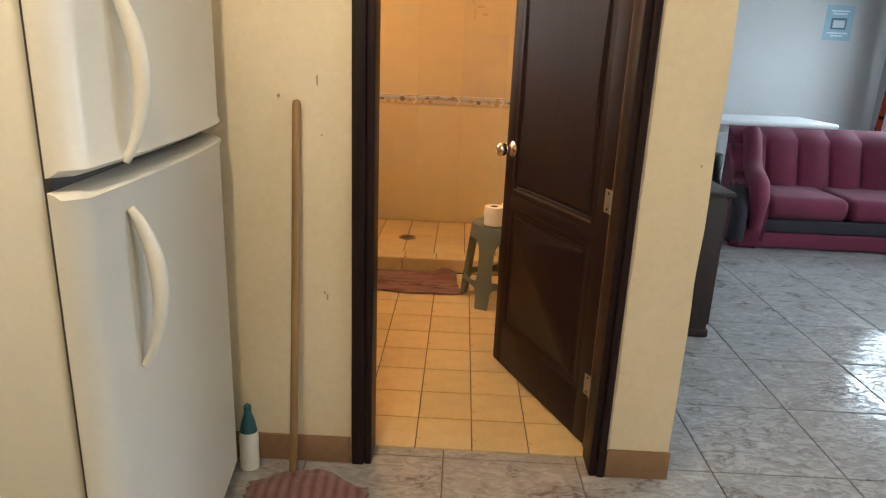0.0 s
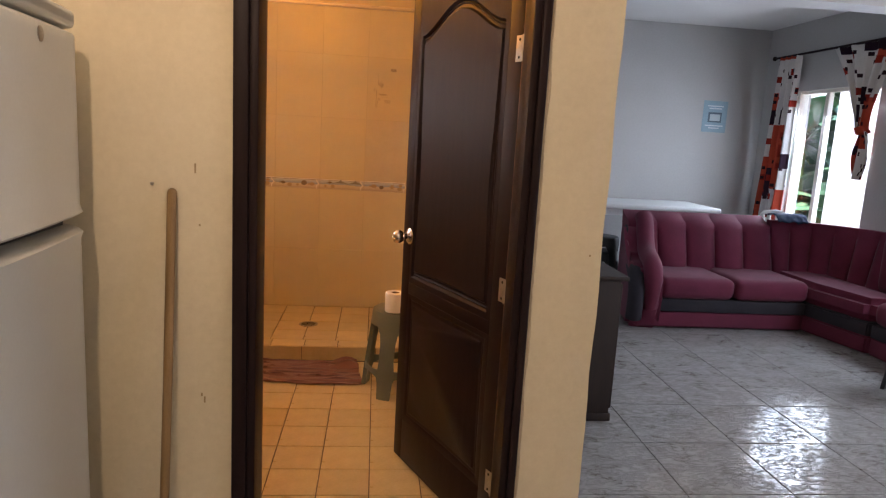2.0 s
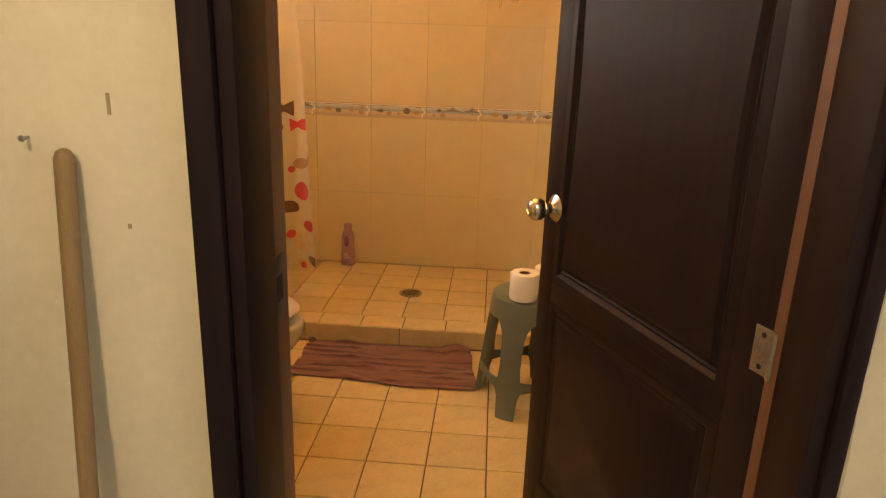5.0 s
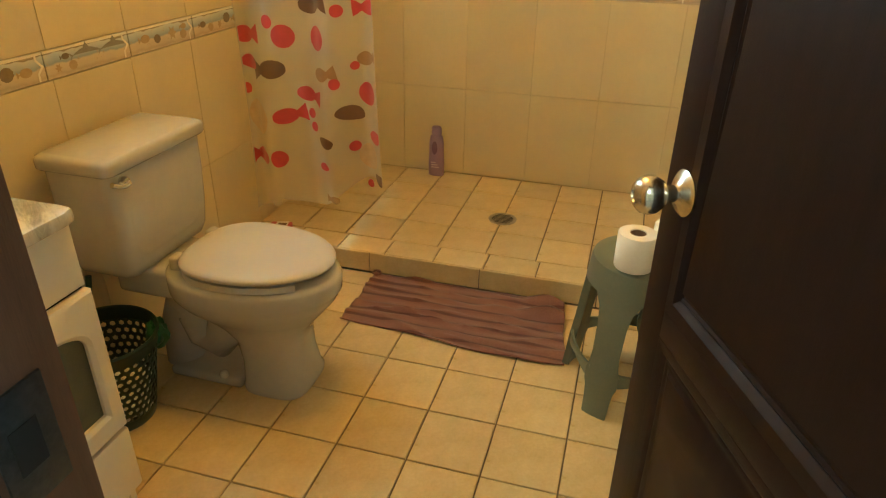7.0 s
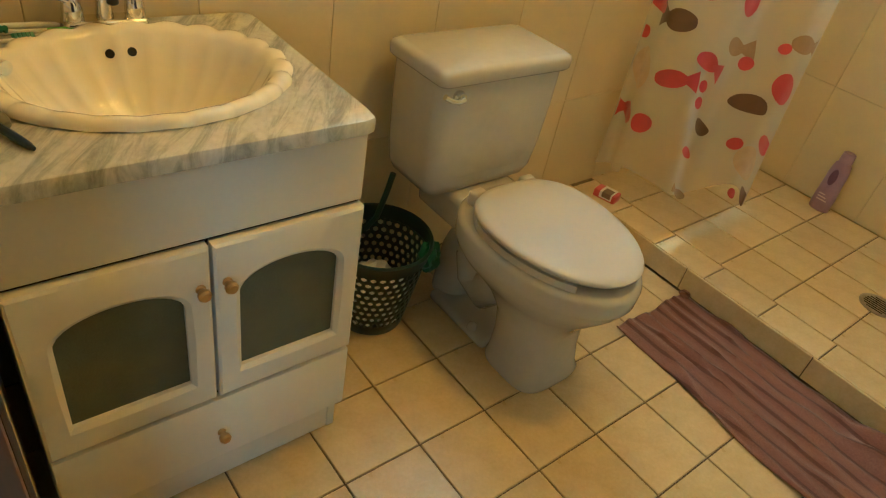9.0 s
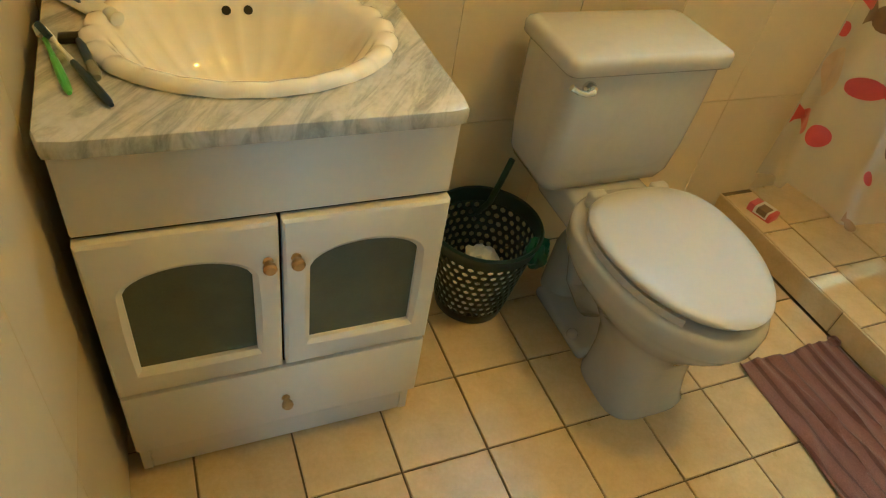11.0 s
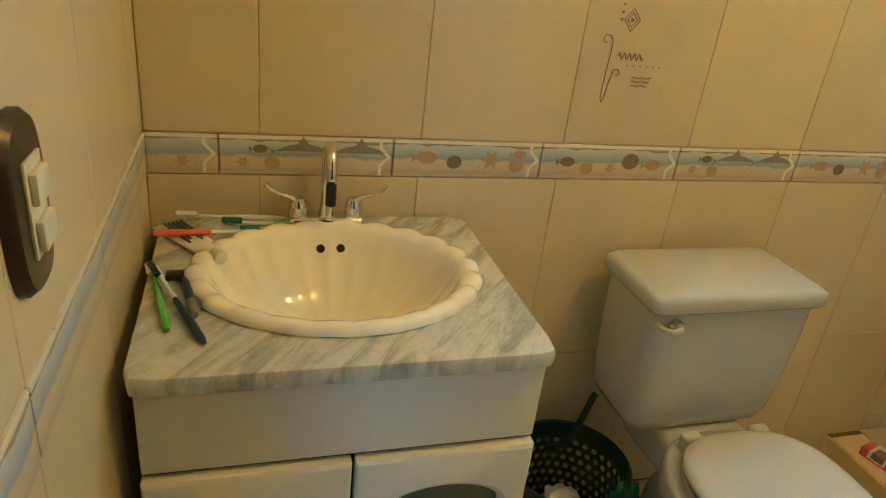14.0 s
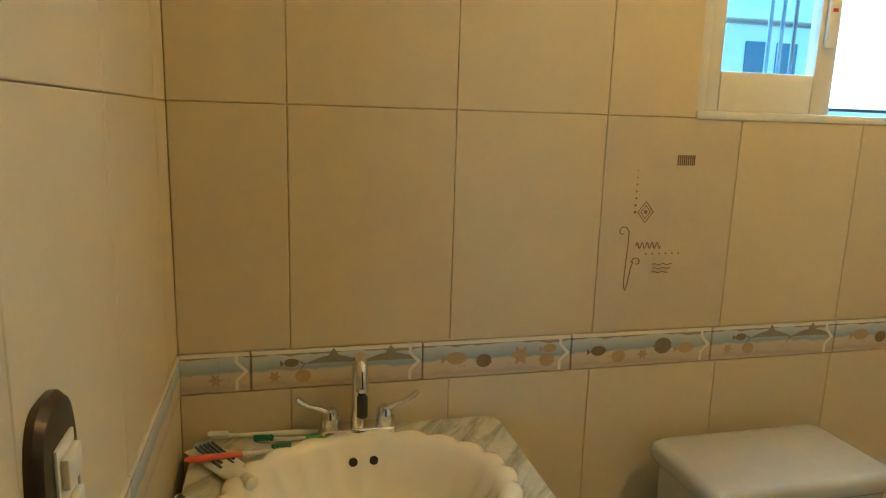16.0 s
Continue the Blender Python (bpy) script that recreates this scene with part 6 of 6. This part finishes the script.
# ---- sea creatures printed on the frieze ----
def creature_outline(kind):
    n = 22
    if kind == "dolphin":
        top = [(-1 + 2 * i / 10, 0.34 * math.sin(math.pi * (0.06 + 0.9 * i / 10)) + (0.28 if i == 5 else 0)) for i in range(11)]
        low = [(1 - 2 * i / 10, 0.34 * math.sin(math.pi * (0.06 + 0.9 * (10 - i) / 10)) - 0.26 * math.sin(math.pi * i / 10) - 0.02) for i in range(11)]
        return top + low + [(-1.25, -0.22), (-1.12, 0.02), (-1.3, 0.22)]
    if kind == "fish":
        return [(math.cos(2 * math.pi * i / n) * 0.8, 0.5 * math.sin(2 * math.pi * i / n)) for i in range(n // 2 + 1)] + [(-0.85, -0.05), (-1.25, 0.35), (-1.2, -0.4), (-0.8, -0.08)] + [(math.cos(math.pi + math.pi * i / 10) * 0.8, -0.5 * math.sin(math.pi * i / 10)) for i in range(1, 10)]
    if kind == "shell":
        return [(math.cos(2 * math.pi * i / n) * (0.75 + 0.12 * (i % 2)), 0.7 * math.sin(2 * math.pi * i / n)) for i in range(n)]
    return [((0.85 if i % 2 == 0 else 0.42) * math.cos(2 * math.pi * i / 12), (0.85 if i % 2 == 0 else 0.42) * math.sin(2 * math.pi * i / 12)) for i in range(12)]


GREY_GLAZE = surface("grey_creature_glaze", (0.20, 0.19, 0.17), (0.26, 0.25, 0.22), 60, 200, 0.35, relief=0.0)
SAND_GLAZE = surface("ochre_creature_glaze", (0.36, 0.26, 0.13), (0.46, 0.34, 0.18), 60, 200, 0.35, relief=0.0)
BROWN_GLAZE = surface("brown_creature_glaze", (0.15, 0.11, 0.07), (0.21, 0.16, 0.10), 60, 200, 0.35, relief=0.0)
WHITE_GLAZE = surface("cream_joint_glaze", (0.76, 0.71, 0.60), (0.80, 0.75, 0.64), 60, 200, 0.35, relief=0.0)
SCENES = ((("dolphin", GREY_GLAZE, -0.01, 0.006, 0.034), ("dolphin", GREY_GLAZE, 0.095, 0.004, 0.036), ("fish", BROWN_GLAZE, -0.085, 0.012, 0.011), ("shell", SAND_GLAZE, -0.065, -0.014, 0.012), ("star", SAND_GLAZE, -0.115, -0.013, 0.010)),
          (("fish", SAND_GLAZE, -0.085, 0.002, 0.017), ("star", SAND_GLAZE, 0.045, 0.000, 0.018), ("shell", BROWN_GLAZE, -0.03, -0.006, 0.013), ("shell", SAND_GLAZE, 0.10, -0.012, 0.014), ("fish", SAND_GLAZE, 0.105, 0.012, 0.012)),
          (("fish", BROWN_GLAZE, -0.10, 0.000, 0.014), ("shell", SAND_GLAZE, -0.055, -0.014, 0.013), ("shell", BROWN_GLAZE, 0.045, 0.003, 0.017), ("fish", SAND_GLAZE, 0.10, -0.004, 0.016), ("star", SAND_GLAZE, 0.0, -0.013, 0.011)))


def decorate(tile, w, k, top):
    """Print creatures on one frieze tile and its arrow-shaped joint."""
    for kind, glaze, x, y, size in SCENES[k % 3]:
        if abs(x) + size * 1.2 < w / 2:
            b = bmesh.new()
            size = size * 1.45
            prism(b, [(x + size * px, y + size * py) for px, py in creature_outline(kind)], Matrix.Translation((0, 0, top - 0.0004)), 0.0008)
            part("creature", b, glaze, tile)
    b = bmesh.new()
    e, q = w / 2 - 0.003, 0.034
    for s in (1,):
        outline = [(e - 0.024, q), (e - 0.018, q), (e - 0.018, 0.020), (e - 0.0005, 0.001), (e - 0.018, -0.016), (e - 0.018, -q), (e - 0.024, -q), (e - 0.024, -0.014), (e - 0.0085, 0.001), (e - 0.024, 0.018)]
        prism(b, outline, Matrix.Translation((0, 0, top - 0.0004)), 0.0009)
    part("joint_line", b, WHITE_GLAZE, tile)


# ---- printed marks on the decor tile ----
DEC0, DEC1 = -0.543, -0.250
decor_lines = bmesh.new()


def on_wall(y, z):
    return (XL + 0.0004, y, z)


def stroke(points, r=0.0011):
    tube(decor_lines, [on_wall(*p) for p in points], r, 5)


def blob(y, z, r):
    lathe(decor_lines, [(r, 0.0), (r, 0.0008), (r * 0.5, 0.001)], 8, Matrix.Translation(on_wall(y, z)) @ Matrix.Rotation(radians(90), 4, "Y"))


for k in range(7):
    blob(-0.470, 1.285 - 0.0135 * k, 0.0012 + 0.0003 * k)
for r in (0.021, 0.013):
    stroke([(-0.447 + 0.8 * r * math.cos(a), 1.204 + r * math.sin(a)) for a in [math.pi / 2 * k for k in range(5)]])
blob(-0.447, 1.204, 0.004)
stroke([(-0.492 + (0.013 - 0.0016 * k) * math.cos(0.9 * k), 1.165 + (0.013 - 0.0016 * k) * math.sin(0.9 * k)) for k in range(7)])
stroke([(-0.479, 1.165), (-0.479, 1.14), (-0.482, 1.08), (-0.482, 1.055)])
stroke([(-0.482, 1.055), (-0.478, 1.045), (-0.474, 1.06), (-0.470, 1.09), (-0.465, 1.105)])
stroke([(-0.458 + (0.012 - 0.0016 * k) * math.cos(3.1 - 0.9 * k), 1.103 + (0.012 - 0.0016 * k) * math.sin(3.1 - 0.9 * k)) for k in range(7)])
stroke([(-0.462 + 0.0022 * k, 1.137 + 0.007 * math.sin(1.25 * k)) for k in range(26)])
for k in range(6):
    blob(-0.438 + 0.0145 * k, 1.120, 0.0018)
for k in range(3):
    stroke([(-0.422 + 0.004 * i, 1.098 - 0.008 * k + 0.0012 * math.sin(1.3 * i)) for i in range(12 - k)])
for k in range(9):
    stroke([(-0.385 + 0.0045 * k, 1.296), (-0.385 + 0.0045 * k, 1.316)], 0.0013)

MARKS = mesh_of("printed_marks", decor_lines, print_ink)
MARKS_BACK = MARKS.copy()
MARKS_BACK.transform(Matrix(((0, 1, 0, 0.50 - DEC0), (-1, 0, 0, YB + XL), (0, 0, 1, 0.486), (0, 0, 0, 1))))

# ---- tiles, last ----
COLS_L = [YD, -1.131, -0.837, -0.543, -0.250, 0.044, 0.337, 0.631, 0.925, 1.218, YB]
ROWS_L = [0.0, 0.447, 0.885, 0.960, 1.388, 1.816, 2.244]
BORDER = [YD, -1.200, -0.889, -0.586, -0.267, 0.047, 0.36, 0.67, 0.98, 1.29, YB]


def cover(wall, face, origin, cols, rows_v, hole=None, border_cols=None, tall=CEIL):
    """Lay wall tiles, the third row being the sea frieze."""
    m = Matrix.Translation(origin) @ face
    made_tiles = 2
    for j, (v0, v1) in enumerate(zip(rows_v, rows_v[1:])):
        frieze_row = j == 2
        edges = (border_cols or cols) if frieze_row else cols
        for u0, u1 in zip(edges, edges[1:]):
            if u1 - u0 < 0.02:
                continue
            for r in (minus((u0, u1, v0, v1), hole) if hole else [(u0, u1, v0, v1)]):
                decor = j == 3 and ((face is LEFT_FACE and abs(u0 - DEC0) < 0.01) or (face is BACK_FACE and abs(u0 - 0.50) < 0.01))
                t_ob = lay("frieze_tile" if frieze_row else "wall_tile", wall, m, *r, frieze if frieze_row else (decor_tile_glaze if decor else wall_tile), 0.0014 if not frieze_row else 0.003, T if not frieze_row else T + 0.002, 0.0013)
                if frieze_row and (face is LEFT_FACE or face is BACK_FACE):
                    decorate(t_ob, r[1] - r[0], made_tiles, T + 0.002)
                    made_tiles += 1
                if decor:
                    marks = new("printed_marks", MARKS if face is LEFT_FACE else MARKS_BACK)
                    marks["label"] = "brown printed scrolls and dots"
                    marks.parent = t_ob
                    marks.matrix_parent_inverse = t_ob.matrix_basis.inverted()
    top = rows_v[-1]
    u0, u1 = cols[0], cols[-1]
    b = bmesh.new()
    box(b, u0 + 0.001, u1 - 0.001, top + 0.002, tall - 0.001, 0.0, 0.004)
    bmesh.ops.transform(b, matrix=m, verts=b.verts[:])
    part("plaster_strip", b, cream_plaster, wall, "painted plaster above the tiles")


cover(wall_bath_left, LEFT_FACE, (XL - T, 0, 0), COLS_L, ROWS_L, WIN, BORDER)
ROWS_B = [0.09, 0.515, 0.945, 1.018, 1.446, 1.874, 2.30]
cover(wall_bath_back, BACK_FACE, (0, YB + T, 0), [XL, -0.74, -0.43, -0.12, 0.19, 0.50, 0.81, XR], ROWS_B)
dx = [-k for k in (DOORWAY[0], -0.10, -0.40, -0.70, XL)]
cover(wall_bath_door, FRONT_FACE, (0, YD - T, 0), dx, ROWS_L)
cover(wall_bath_right, RIGHT_FACE, (XR + T, 0, 0), [-YB + 0.30 * k for k in range(9)] + [-YD], ROWS_L)

for i in range(-4, 6):
    for j in range(-7, 3):
        x0, x1, y0, y1 = max(0.2 * i, XL), min(0.2 * i + 0.2, XR), max(0.2 * j, -1.40), min(0.2 * j + 0.2, 0.498)
        if x1 - x0 > 0.03 and y1 - y0 > 0.02:
            lay("floor_tile", floor_bath, Matrix.Translation((0, 0, -T)), x0, x1, y0, y1, bath_floor_tile, 0.0045)
for i in range(-4, 7):
    for j in range(-1, 4):
        x0, x1 = max(-0.02 + 0.197 * i, XL), min(-0.02 + 0.197 * (i + 1), XR)
        y0, y1 = (0.503, 0.627) if j < 0 else (0.627 + 0.2 * j, min(0.627 + 0.2 * (j + 1), YB))
        shift = 0.018 if j < 0 else 0.0
        x0, x1 = max(x0 + shift, XL), min(x1 + shift, XR)
        if x1 - x0 > 0.03 and y1 - y0 > 0.02:
            lay("floor_tile", shower_floor, Matrix.Translation((0, 0, 0.09 - T)), x0, x1, y0, y1, bath_floor_tile, 0.005)
xs = [XL, -0.26, 0.182, 0.62, XR]
for x0, x1 in zip(xs, xs[1:]):
    lay("kerb_tile", shower_floor, Matrix.Translation((0, 0.50 + T, 0)) @ BACK_FACE, x0, x1, 0.002, 0.0885, bath_floor_tile, 0.004)


def mottled_floor():
    """Grey-beige floor tile with raised pebbly veins under a glossy glaze."""
    m, t, b = nodes_of("mottled_floor_tile", 0.14)
    co = t.nodes.new("ShaderNodeTexCoord").outputs["Object"]
    info = t.nodes.new("ShaderNodeObjectInfo")
    shift = t.nodes.new("ShaderNodeVectorMath")
    shift.operation = "MULTIPLY_ADD"
    t.links.new(info.outputs["Random"], shift.inputs[0])
    shift.inputs[1].default_value = (37, 19, 11)
    t.links.new(co, shift.inputs[2])
    v = shift.outputs[0]
    big = noise_node(t, 5, 5, 0.65, v)
    big.inputs["Distortion"].default_value = 1.2
    small = noise_node(t, 22, 6, 0.6, v, (0.7, 1.5, 1.0))
    small.inputs["Distortion"].default_value = 1.6
    col = ramp(t, mix(t, "MIX", big.outputs[0], small.outputs[0], 0.55), [(0.37, (0.17, 0.145, 0.125)), (0.44, (0.33, 0.315, 0.30)), (0.62, (0.43, 0.415, 0.40))])
    t.links.new(col, b.inputs["Base Color"])
    relief = ramp(t, small.outputs[0], [(0.42, (0, 0, 0)), (0.52, (1, 1, 1))])
    bump(t, b, relief, 0.8, 0.0035)
    r = t.nodes.new("ShaderNodeMapRange")
    r.inputs["To Min"].default_value, r.inputs["To Max"].default_value = 0.07, 0.15
    t.links.new(big.outputs[0], r.inputs[0])
    t.links.new(r.outputs[0], b.inputs["Roughness"])
    return m


floor_tile_m = mottled_floor()
P = 0.457
made = 0
for i in range(-7, 8):
    for j in range(-10, 10):
        x0, y0 = 1.872 + P * i, -0.536 + P * j
        for r in minus((max(x0, -0.9), min(x0 + P, LX), max(y0, LY0), min(y0 + P, LY1)), (-1.0, CORNER, -1.40, 1.60)):
            if r[1] - r[0] > 0.02 and r[3] - r[2] > 0.02:
                lay("floor_tile", floor_living, Matrix.Translation((0, 0, -0.008)), *r, floor_tile_m, 0.004, 0.008)
